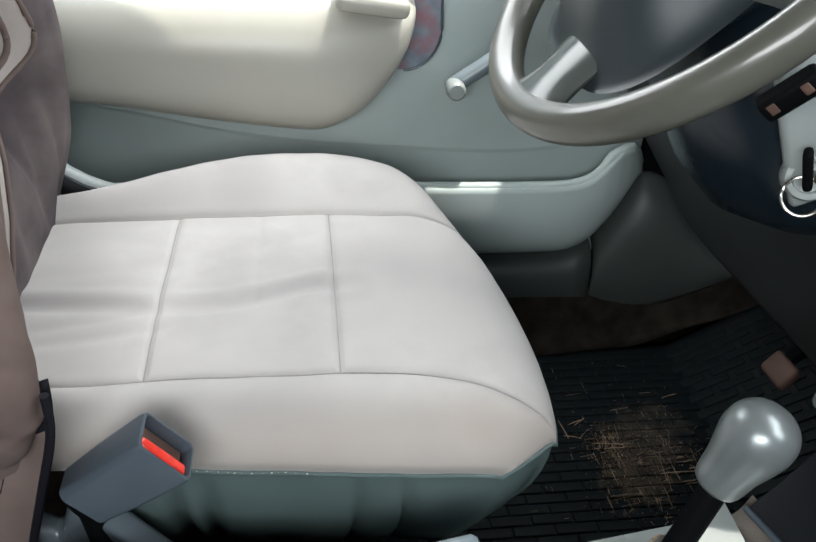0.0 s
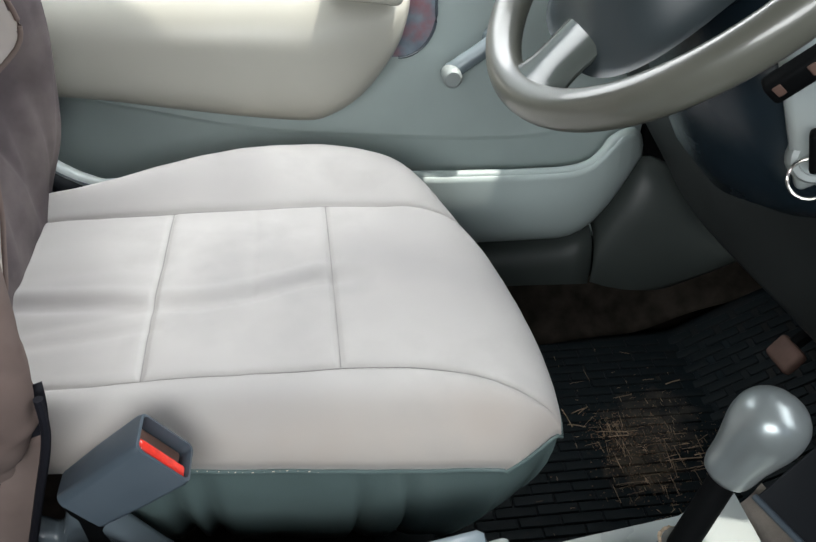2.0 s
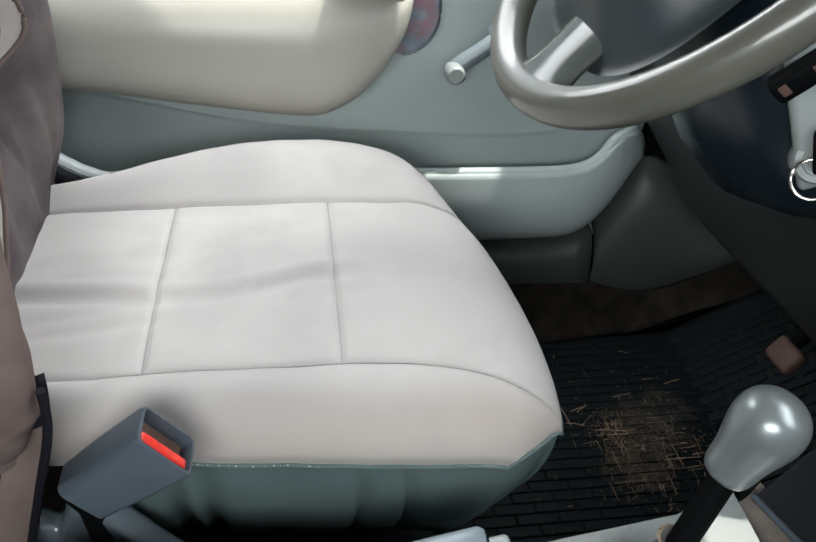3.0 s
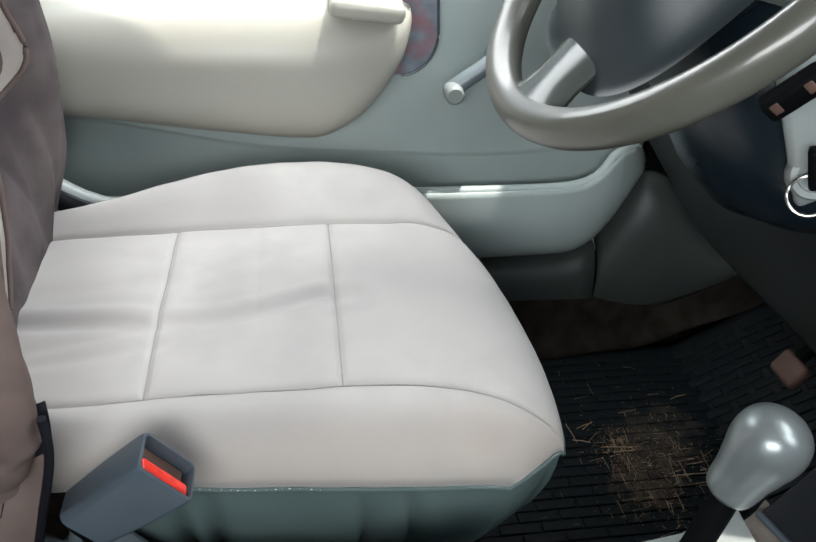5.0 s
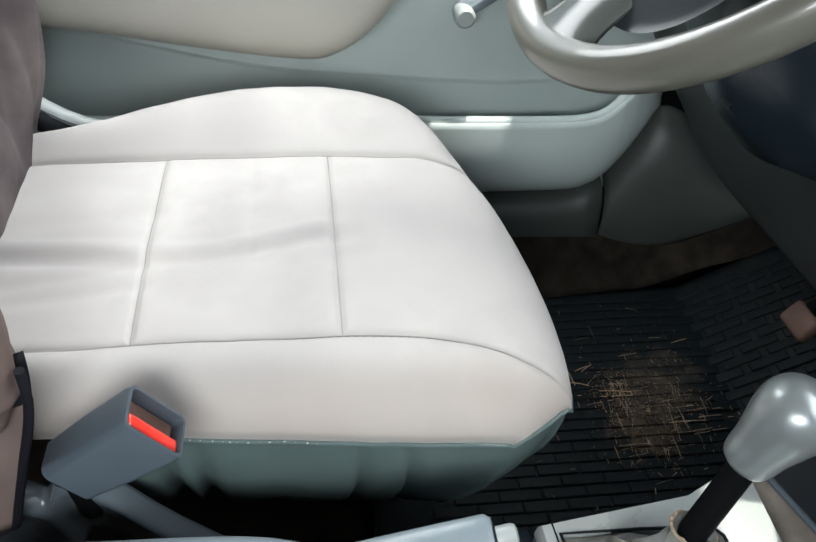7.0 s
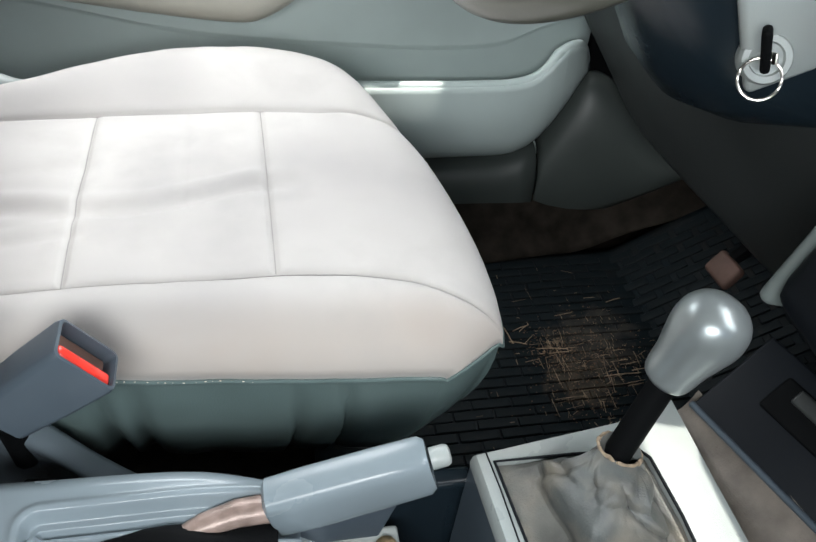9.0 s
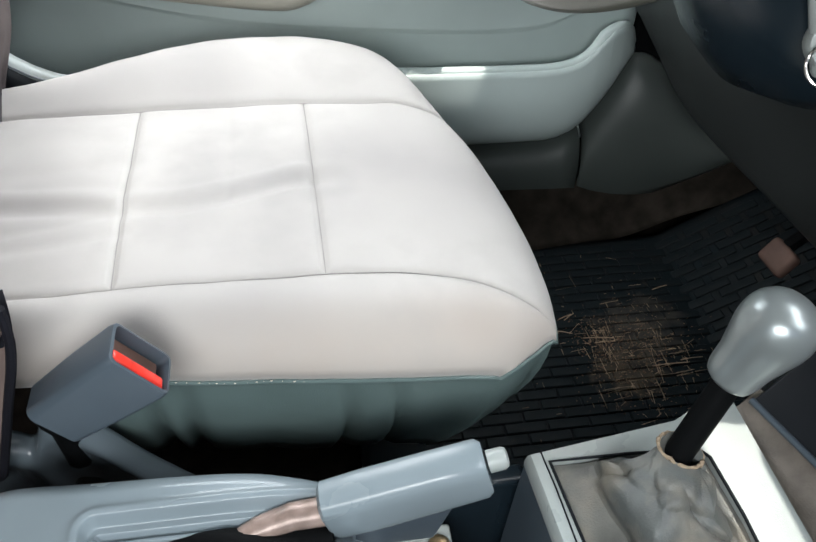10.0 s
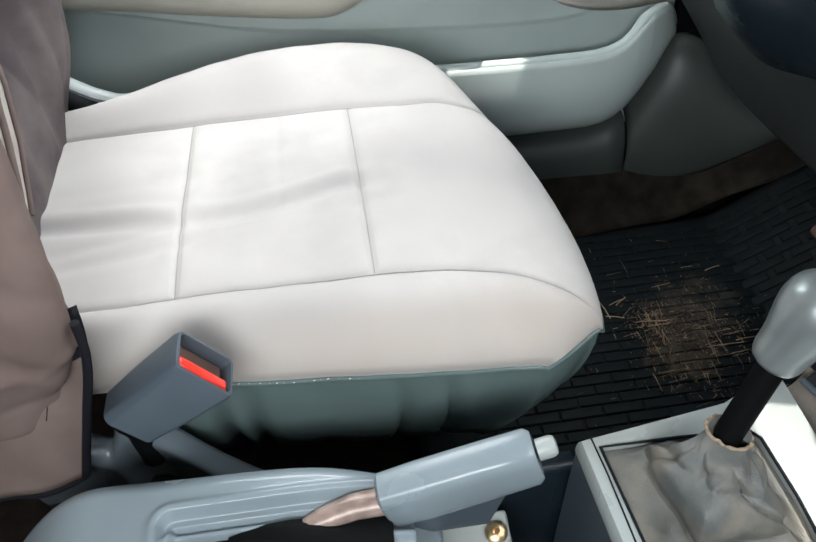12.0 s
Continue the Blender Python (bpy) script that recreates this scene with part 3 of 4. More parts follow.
def door():
    d = thing("driver_door", "grey-green plastic door panel with a padded beige armrest", "car door")

    def ledge(x):
        return smooth_interp(x, (-0.7, -0.33, -0.088, 0.108, 0.24, 0.31, 0.36, 0.7), (0.43, 0.376, 0.322, 0.303, 0.297, 0.303, 0.325, 0.42))

    def panel(u, v):
        x = -0.70 + 1.13 * u
        zl = ledge(x)
        if v < 0.5:
            f = v / 0.5
            return x, DOOR_Y + 0.002 * (1 - f ** 6) - 0.004, 0.12 + (zl - 0.004 - 0.12) * f
        f = (v - 0.5) / 0.5
        return x, DOOR_Y - 0.009 + 0.007 * f ** 0.5 + 0.02 * f * f, zl + (0.66 - zl) * f
    vs = sorted(steps(0, 1, 40) + [0.47, 0.485, 0.49, 0.495, 0.499, 0.503, 0.507, 0.515, 0.53])
    p = part("panel", grid(panel, steps(0, 1, 60), vs), DOOR, d, "grey-green moulded door panel")
    thicken(p, 0.006, 1)
    top = part("window_ledge", rbox((1.16, 0.06, 0.03), 0.012, pose(-0.12, 1.033, 0.665)), DOOR, d)

    # padded armrest
    def arm(u, a):
        x = -0.62 + 0.715 * u
        zb = smooth_interp(x, (-0.62, -0.30, -0.15, -0.045, -0.01, 0.04, 0.080, 0.095), (0.42, 0.392, 0.366, 0.351, 0.353, 0.385, 0.445, 0.488))
        zt = smooth_interp(x, (-0.62, -0.30, -0.083, 0.03, 0.07, 0.095), (0.53, 0.537, 0.537, 0.529, 0.520, 0.508))
        depth = 0.105 * (1 - 0.25 * max(0, (x + 0.05) / 0.145) ** 2)
        if x > 0.07:
            depth *= math.sqrt(max(0.0, 1 - ((x - 0.07) / 0.0255) ** 2)) * 0.5 + 0.5
        mid, half = (zb + zt) / 2, (zt - zb) / 2
        c, s = math.cos(a), math.sin(a)
        cc = abs(c) ** 0.75
        yy = DOOR_Y - depth * cc * (1 - 0.12 * s) + 0.01
        zz = mid + half * (1 if s > 0 else -1) * abs(s) ** 0.7
        return x, yy, zz
    us = sorted(steps(0, 1, 60) + [0.97, 0.985, 0.992, 0.996, 1.0])
    a = part("armrest", grid(arm, us, steps(-math.pi / 2, math.pi / 2, 40)), ARMREST, d, "smooth pale beige padded armrest")
    bm = bmesh.new()
    bm.faces.new([bm.verts.new(arm(1.0, k)) for k in steps(-math.pi / 2, math.pi / 2, 40)])
    part("end_cap", bm, ARMREST, a)
    grip = part("pull_grip", rbox((0.085, 0.07, 0.022), 0.009, pose(0.040, 0.925, 0.524, 0, 8, 0)), ARMREST, a, "pale grey pull grip")

    # cloth insert
    out = [(-0.30, 0.43)] + [(0.085 + 0.046 * math.sin(a), 0.472 - 0.053 * math.cos(a)) for a in steps(0, math.pi / 2, 10)] + [(0.129, 0.52), (0.124, 0.60), (-0.30, 0.60)]
    m = Matrix(((1, 0, 0, 0), (0, 0, 1, 0.9685), (0, 1, 0, 0), (0, 0, 0, 1)))
    part("cloth_insert", prism(out, 0.006, m, 0.002), CLOTH, d, "faded blue cloth insert with red pattern")
    seam = [(x, 0.968, z) for x, z in out[1:13]]
    part("insert_welt", tube(seam, 0.0018, 8), GREYDK, d)

    # window crank
    c = part("window_crank", tube([(0.142, 0.958, 0.398), (0.148, 0.957, 0.402), (0.167, 0.958, 0.415), (0.187, 0.959, 0.428), (0.207, 0.960, 0.441)], [0.009, 0.0125, 0.012, 0.012, 0.013], 14, flat=0.9), GREY, d, "blue-grey window winder")
    part("crank_knob", turned([(-0.002, 0.008), (0.0, 0.0115), (0.016, 0.0125), (0.024, 0.012), (0.027, 0.009)], axes((0.149, 0.957, 0.402), (0, -1, 0.1), (1, 0, 0))), CONSOLE, c, "pale grey winder knob")
    part("crank_boss", turned([(0, 0.016), (0.02, 0.014), (0.026, 0.011)], axes((0.207, 0.975, 0.441), (0, -1, 0), (1, 0, 0))), GREY, c)

    # map pocket
    def rim(x):
        return smooth_interp(x, (-0.55, 0.0, 0.15, 0.29, 0.33, 0.355, 0.368, 0.375, 0.40, 0.415, 0.432), (0.283, 0.275, 0.270, 0.268, 0.272, 0.284, 0.300, 0.310, 0.313, 0.303, 0.270))

    def pocket_y(x):
        return 0.925 + 0.05 * max(0.0, (x - 0.30) / 0.132) ** 3

    def pocket(u, v):
        x = -0.55 + 0.982 * u
        zt = rim(x)
        end = max(0.0, (x - 0.31) / 0.122)
        y_out = pocket_y(x)
        zb = 0.138 + 0.12 * end ** 2.4
        a = v * math.pi / 2
        return x, y_out - 0.017 * math.sin(math.pi * min(1.0, v * 1.25)) * (1 - 0.6 * min(1.0, end)) + 0.055 * (1 - math.cos(a)) ** 1.2, zt - (zt - zb) * math.sin(a) ** 0.9
    us = sorted(steps(0, 1, 60) + [0.93, 0.95, 0.97, 0.985, 0.993])
    k = part("map_pocket", grid(pocket, us, steps(0, 1, 34)), DOOR, d, "moulded grey-green door map pocket")
    thicken(k, 0.004, 1)
    part("pocket_rim", tube([(x, pocket_y(x) + 0.005, rim(x) - 0.002) for x in steps(-0.55, 0.428, 90)], 0.0075, 12), DOOR, k)
    return d


def sill():
    s = thing("sill_trim", "dark grey plastic door sill trim along the floor", "sill trim", "structure")

    def sec(u, v):
        x = -0.60 + 0.976 * u
        a = v * math.pi * 0.62
        return x, 0.985 - 0.05 * math.sin(a) ** 0.9, 0.128 + 0.02 * max(0.0, (x - 0.31) / 0.066) ** 2 - (0.062 + 0.02 * max(0.0, (x - 0.31) / 0.066) ** 2) * (1 - math.cos(a)) ** 1.3
    p = part("sill_cover", grid(sec, steps(0, 1, 40), steps(0, 1, 18)), SILL, s)
    thicken(p, 0.004)

    def kick(u, v):
        x = 0.379 + 0.28 * u
        top = smooth_interp(x, (0.379, 0.405, 0.438, 0.48, 0.543, 0.66), (0.150, 0.205, 0.252, 0.242, 0.185, 0.13))
        a = v * math.pi * 0.62
        y = 0.987 - (0.052 + 0.05 * u) * math.sin(a) ** 1.1
        return x, y, top - (top - 0.066 - 0.10 * u * u) * (1 - math.cos(a)) ** 1.2 / 1.25
    p = part("kick_panel", grid(kick, steps(0, 1, 40), steps(0, 1, 24)), SILL, s, "dark grey kick panel")
    thicken(p, 0.004)

    def side(u, v):
        x = -0.5 + 1.15 * u
        return x, 0.945 - 0.07 * v + 0.012 * math.sin(9 * u) * v + 0.05 * max(0, (x - 0.42)) * v, 0.074 - 0.072 * v ** 0.7 + 0.30 * max(0, x - 0.44) + 0.004 * bumps(x, v, 0, 14)
    c = part("carpet_edge", grid(side, steps(0, 1, 70), steps(0, 1, 10)), CARPETWORN)
    tagged(c, "brown worn carpet edge turned up against the sill", "carpet", kind="structure")
    thicken(c, 0.006)


def floor_mat():
    def mat_z(x):
        return 0.0 + max(0.0, x - 0.50) * 0.55
    bm = grid(lambda u, v: (0.02 + 0.68 * u, 0.40 + 0.49 * v, mat_z(0.02 + 0.68 * u) + 0.002 * bumps(u * 4, v * 4, 2, 2)), steps(0, 1, 60), steps(0, 1, 40))
    mat = tagged(part("floor_mat", bm, RUBBER, turn=False), "ribbed black rubber floor mat with dirt and straw", "floor mat")
    thicken(mat, 0.012)
    proto = rbox((0.0500, 0.0135, 0.003), 0.001, None, 1)
    me = bpy.data.meshes.new("rib")
    proto.to_mesh(me)
    proto.free()
    me.materials.append(RUBBER)
    for j in range(30):
        y = 0.415 + j * 0.0155
        for i in range(1, 12):
            x = 0.06 + i * 0.052 + (0.026 if j % 2 else 0)
            o = new("rib", me)
            o.parent = mat
            o.matrix_basis = pose(x, y, mat_z(x) + 0.0022 + 0.002 * bumps((x - 0.02) / 0.68 * 4, (y - 0.4) / 0.49 * 4, 2, 2), 0, -29 if x > 0.5 else 0, 0)
    # straw and grit
    rnd = random.Random(4)
    bm = bmesh.new()
    for i in range(300):
        if i < 245:
            cx, cy, cs = ((0.341, 0.690, 0.016), (0.385, 0.70, 0.04), (0.358, 0.603, 0.024), (0.436, 0.645, 0.026), (0.395, 0.679, 0.032))[i % 5]
            x, y = rnd.gauss(cx, cs), rnd.gauss(cy, cs)
        else:
            x, y = rnd.uniform(0.22, 0.5), rnd.uniform(0.48, 0.85)
        L, w = rnd.uniform(0.003, 0.009) if i % 4 else rnd.uniform(0.012, 0.030), rnd.uniform(0.0002, 0.0005)
        a = rnd.choice((0.05, 1.5, 0.12, 1.62, rnd.uniform(0, 3.1))) + rnd.uniform(-0.12, 0.12)
        z = mat_z(x) + 0.0055 + rnd.uniform(0, 0.002)
        dx, dy = math.cos(a) * L / 2, math.sin(a) * L / 2
        tube([(x - dx, y - dy, z), (x, y, z + 0.0002), (x + dx, y + dy, z)], w, 4, bm=bm)
    for x, y, a, L in ((0.2925, 0.724, -1.4, 0.033), (0.302, 0.709, -0.3, 0.024), (0.312, 0.735, 0.35, 0.024), (0.318, 0.735, 0.6, 0.020), (0.345, 0.694, -0.12, 0.040), (0.352, 0.686, 0.0, 0.028), (0.425, 0.640, 0.0, 0.045), (0.462, 0.775, 0.25, 0.024), (0.455, 0.646, 0.05, 0.030)):
        dx, dy = math.cos(a) * L / 2, math.sin(a) * L / 2
        tube([(x - dx, y - dy, 0.006), (x, y, 0.0072), (x + dx, y + dy, 0.0062)], 0.0007, 5, bm=bm)
    tagged(part("straw_litter", bm, STRAW), "bits of dry straw scattered on the mat", "straw", kind="stuff")
    bm = bmesh.new()
    for i in range(900):
        cx, cy, cs = ((0.365, 0.62, 0.03), (0.345, 0.69, 0.02), (0.40, 0.69, 0.032))[i % 3]
        x, y = rnd.gauss(cx, cs), rnd.gauss(cy, cs)
        r = rnd.uniform(0.0003, 0.0010)
        tube([(x - r, y, mat_z(x) + 0.0052), (x, y + r * 0.4, mat_z(x) + 0.0056), (x + r, y, mat_z(x) + 0.0052)], [r * 0.4, r, r * 0.4], 5, bm=bm)
    tagged(part("dirt_crumbs", bm, CRUMB), "brown crumbs of dirt on the mat", "dirt", kind="stuff")
    # brake pedal
    p = thing("brake_pedal", "worn rusty brown brake pedal in the dark footwell", "pedal")
    m = axes((0.505, 0.640, 0.182), (0, -1, 0.1), (0.6, 0, 0.8))
    part("pedal_pad", rbox((0.046, 0.032, 0.014), 0.006, m), RUST, p)
    part("pedal_arm", tube([(0.512, 0.648, 0.185), (0.56, 0.648, 0.24), (0.62, 0.648, 0.36), (0.66, 0.648, 0.5)], 0.008, 8), BLACK, p)


# ---------------------------------------------------------------- steering wheel, column and dashboard
HUB = Vector((0.265, 0.62, 0.675))
TIP = radians(44)


def wheel_pose():
    u, v = Vector((0, 1, 0)), Vector((math.sin(TIP), 0, math.cos(TIP)))
    n = Vector((-math.cos(TIP), 0, math.sin(TIP)))
    m = Matrix((u, v, n)).transposed().to_4x4()
    m.translation = HUB
    return m


def steering_wheel():
    w = thing("steering_wheel", "worn shiny grey steering wheel with a dark horn pad", "steering wheel")
    m = wheel_pose()
    R = 0.185
    rings = []
    for i in range(96):
        th = 2 * math.pi * i / 96
        c, s = math.cos(th), math.sin(th)
        rings.append([m @ Vector(((R + 0.0148 * math.cos(k)) * c, (R + 0.0148 * math.cos(k)) * s, 0.0168 * math.sin(k))) for k in (2 * math.pi * j / 20 for j in range(20))])
    rings.append(rings[0])
    bm = loft(rings, caps=False)
    bmesh.ops.remove_doubles(bm, verts=bm.verts, dist=1e-6)
    part("rim", bm, RIM, w, "worn shiny grey rim")

    def spoke(a, w0, w1):
        rr = []
        for f in steps(0, 1, 10):
            r = 0.115 + (R - 0.006 - 0.115) * f
            half = w0 + (w1 - w0) * f + 0.020 * max(0, (f - 0.5) / 0.5) ** 2
            z = -0.004 + 0.004 * f
            ring = []
            for k in range(16):
                b = 2 * math.pi * k / 16
                p = Vector((r, half * math.cos(b), z + 0.011 * math.sin(b)))
                ring.append(m @ (Matrix.Rotation(a, 4, "Z") @ p))
            rr.append(ring)
        return loft(rr)
    for a, w0, w1 in ((radians(-101), 0.036, 0.030), (radians(176), 0.026, 0.020), (radians(4), 0.026, 0.020)):
        part("spoke", spoke(a, w0, w1), SPOKE, w, "dark glossy plastic spoke")

    def pad(r, th):
        c, s = math.cos(th), math.sin(th)
        rx, ry = 0.114, 0.140 if s < 0 else 0.09
        x = rx * (abs(c) ** 0.6) * (1 if c > 0 else -1) * r
        y = ry * (abs(s) ** 0.6) * (1 if s > 0 else -1) * r
        # a nearly flat face with a broad sloping border
        f = min(1.0, max(0.0, (1 - r) / 0.42))
        z = -0.010 + 0.050 * f * f * (3 - 2 * f) - 0.004 * (1 - r) ** 2
        return m @ Vector((x, y, z))
    rs = steps(0.02, 1.0, 36)
    p = part("horn_pad", grid(pad, rs, steps(0, 2 * math.pi, 65)), PAD, w, "dark grey horn pad")
    part("horn_mark", tube([m @ Vector((0.045 + 0.005 * math.cos(a), -0.075 + 0.005 * math.sin(a), 0.0385)) for a in (2 * math.pi * i / 20 for i in range(20))], 0.0006, 6, closed=True), PADTOP, p)
    part("hub_body", turned([(-0.06, 0.05), (-0.03, 0.085), (0.0, 0.10), (0.006, 0.10)], axes(HUB, m.to_3x3() @ Vector((0, 0, 1)), (0, 1, 0)), 32), DASH, w)


def column():
    c = thing("steering_column", "dark blue-grey steering column shroud with ignition lock", "steering column")
    d = Vector((math.cos(TIP), 0, -math.sin(TIP)))
    n = Vector((math.sin(TIP), 0, math.cos(TIP)))
    rings = []
    for s, w, up, down in ((0.05, 0.055, 0.045, 0.055), (0.07, 0.085, 0.05, 0.07), (0.10, 0.105, 0.055, 0.10), (0.17, 0.113, 0.06, 0.120), (0.205, 0.115, 0.06, 0.122), (0.235, 0.117, 0.06, 0.108), (0.27, 0.118, 0.06, 0.070), (0.33, 0.12, 0.06, 0.045), (0.42, 0.12, 0.06, 0.03)):
        ring = []
        for k in range(40):
            a = 2 * math.pi * k / 40
            cx, sx = math.cos(a), math.sin(a)
            y = w * (abs(cx) ** 0.55) * (1 if cx > 0 else -1)
            h = (up if sx > 0 else down) * (abs(sx) ** 0.6) * (1 if sx > 0 else -1)
            if sx < 0:
                y *= 1 - 0.45 * abs(sx) ** 3
            ring.append(HUB + d * s + Vector((0, 1, 0)) * y + n * h)
        rings.append(ring)
    part("shroud", loft(rings), DASH, c, "dark blue-grey plastic shroud")
    part("upper_shroud", loft([[HUB + d * s + Vector((0, (w + 0.002) * (abs(math.cos(a)) ** 0.5) * (1 if math.cos(a) > 0 else -1), 0)) + n * (0.062 * abs(math.sin(a)) ** 0.6 * (1 if math.sin(a) > 0 else -0.35)) for a in (2 * math.pi * k / 40 for k in range(40))] for s, w in ((0.06, 0.08), (0.10, 0.105), (0.20, 0.115), (0.36, 0.12))]), GREYDK, c, "slate grey upper shroud")
    o = Vector((0.339, 0.497, 0.529))
    part("side_plate", rbox((0.14, 0.012, 0.056), 0.005, axes((0.335, 0.503, 0.573), (0.4, 0, -0.9), (0, 1, 0.1))), CONSOLE, c, "pale grey side plate")
    part("ignition_lock", turned([(-0.012, 0.0185), (0.003, 0.0185), (0.006, 0.017), (0.006, 0.0125), (0.003, 0.0115)], axes(o, (-0.35, -0.85, 0.35), (1, 0, 0))), CONSOLE, c, "pale round ignition lock")
    # stalk
    st = part("stalk", tube([(0.33, 0.53, 0.60), (0.315, 0.48, 0.610), (0.295, 0.44, 0.617), (0.285, 0.42, 0.62)], [0.009, 0.008, 0.009, 0.010], 12), BLACK, c, "black control stalk")
    part("stalk_socket", rbox((0.042, 0.014, 0.018), 0.004, axes((0.274, 0.454, 0.616), (0.6, -0.3, 0.75), (0, 1, 0))), BLACK, st, "black switch end")
    for f in (-0.013, 0.010):
        part("switch_mark", rbox((0.006, 0.003, 0.009), 0.001, axes((0.274, 0.454, 0.616), (0.6, -0.3, 0.75), (0, 1, 0)) @ pose(f, -0.0062, 0.002)), RUST, st, "red-brown mark")
    k = thing("ignition_key", "car key in the ignition with a steel ring", "key")
    part("key_head", rbox((0.034, 0.007, 0.012), 0.003, axes((0.325, 0.481, 0.544), (0.3, 0, -0.9), (0.8, -0.5, 0.2))), BLACK, k, "black key head")
    part("key_blade", rbox((0.03, 0.002, 0.008), 0.0005, axes(o + Vector((-0.003, -0.010, 0.006)), (-0.35, -0.85, 0.35), (1, 0, 0))), STEEL, k, "steel key blade")
    rc, rx, ry = Vector((0.328, 0.480, 0.522)), Vector((0.83, -0.56, 0)), Vector((0.22, 0.32, 0.92))
    part("key_ring", tube([rc + 0.0145 * (math.cos(a) * rx + math.sin(a) * ry) for a in (2 * math.pi * i / 36 for i in range(36))], 0.0012, 8, closed=True), STEEL, k, "steel split ring")


def dashboard():
    d = thing("dashboard", "dark grey lower dashboard with a knee panel", "dashboard")

    def knee(u, v):
        y = 0.955 - 0.50 * u
        xl = smooth_interp(y, (0.455, 0.578, 0.64, 0.72, 0.80, 0.87, 0.915, 0.955), (0.520, 0.497, 0.489, 0.478, 0.468, 0.462, 0.447, 0.412))
        zl = smooth_interp(y, (0.455, 0.80, 0.87, 0.915, 0.955), (0.25, 0.25, 0.257, 0.288, 0.345))
        # rolled lower edge, then a face that leans towards the driver
        if v < 0.12:
            a = v / 0.12 * math.pi / 2
            return xl + 0.03 * (1 - math.sin(a)), y, zl + 0.014 * (1 - math.cos(a))
        f = (v - 0.12) / 0.88
        return xl - 0.13 * f - 0.012 * math.sin(math.pi * f), y, zl + 0.014 + (0.66 - zl) * f
    p = part("knee_panel", grid(knee, steps(0, 1, 50), sorted(steps(0, 1, 24) + [0.02, 0.06, 0.10])), DASHLOW, d, "grey-brown knee panel")
    thicken(p, 0.012)
    kx, ky, kz = knee(0.70, 0.22)
    part("panel_slot", rbox((0.004, 0.05, 0.006), 0.0015, axes((kx - 0.003, ky, kz), (0.8, 0.1, 0.6), (0.2, -0.9, -0.2))), BLACK, d, "narrow dark slot")
    # unseen top and shelf, split so that sunlight gets past to the console
    part("dash_top", rbox((0.55, 0.60, 0.10), 0.03, pose(0.72, 0.75, 0.72)), DASH, d, "dark unseen dashboard top that holds off the sun")
    part("dash_shelf", rbox((0.42, 0.82, 0.08), 0.03, pose(0.88, 0.04, 0.70)), DASH, d, "dark unseen dashboard shelf, set back to pass the sun")
    part("dash_core", rbox((0.30, 1.0, 0.42), 0.02, pose(0.95, 0.48, 0.48)), DASH, d)
    part("passenger_fascia", rbox((0.30, 0.62, 0.38), 0.04, pose(0.74, 0.02, 0.50)), DASH, d)


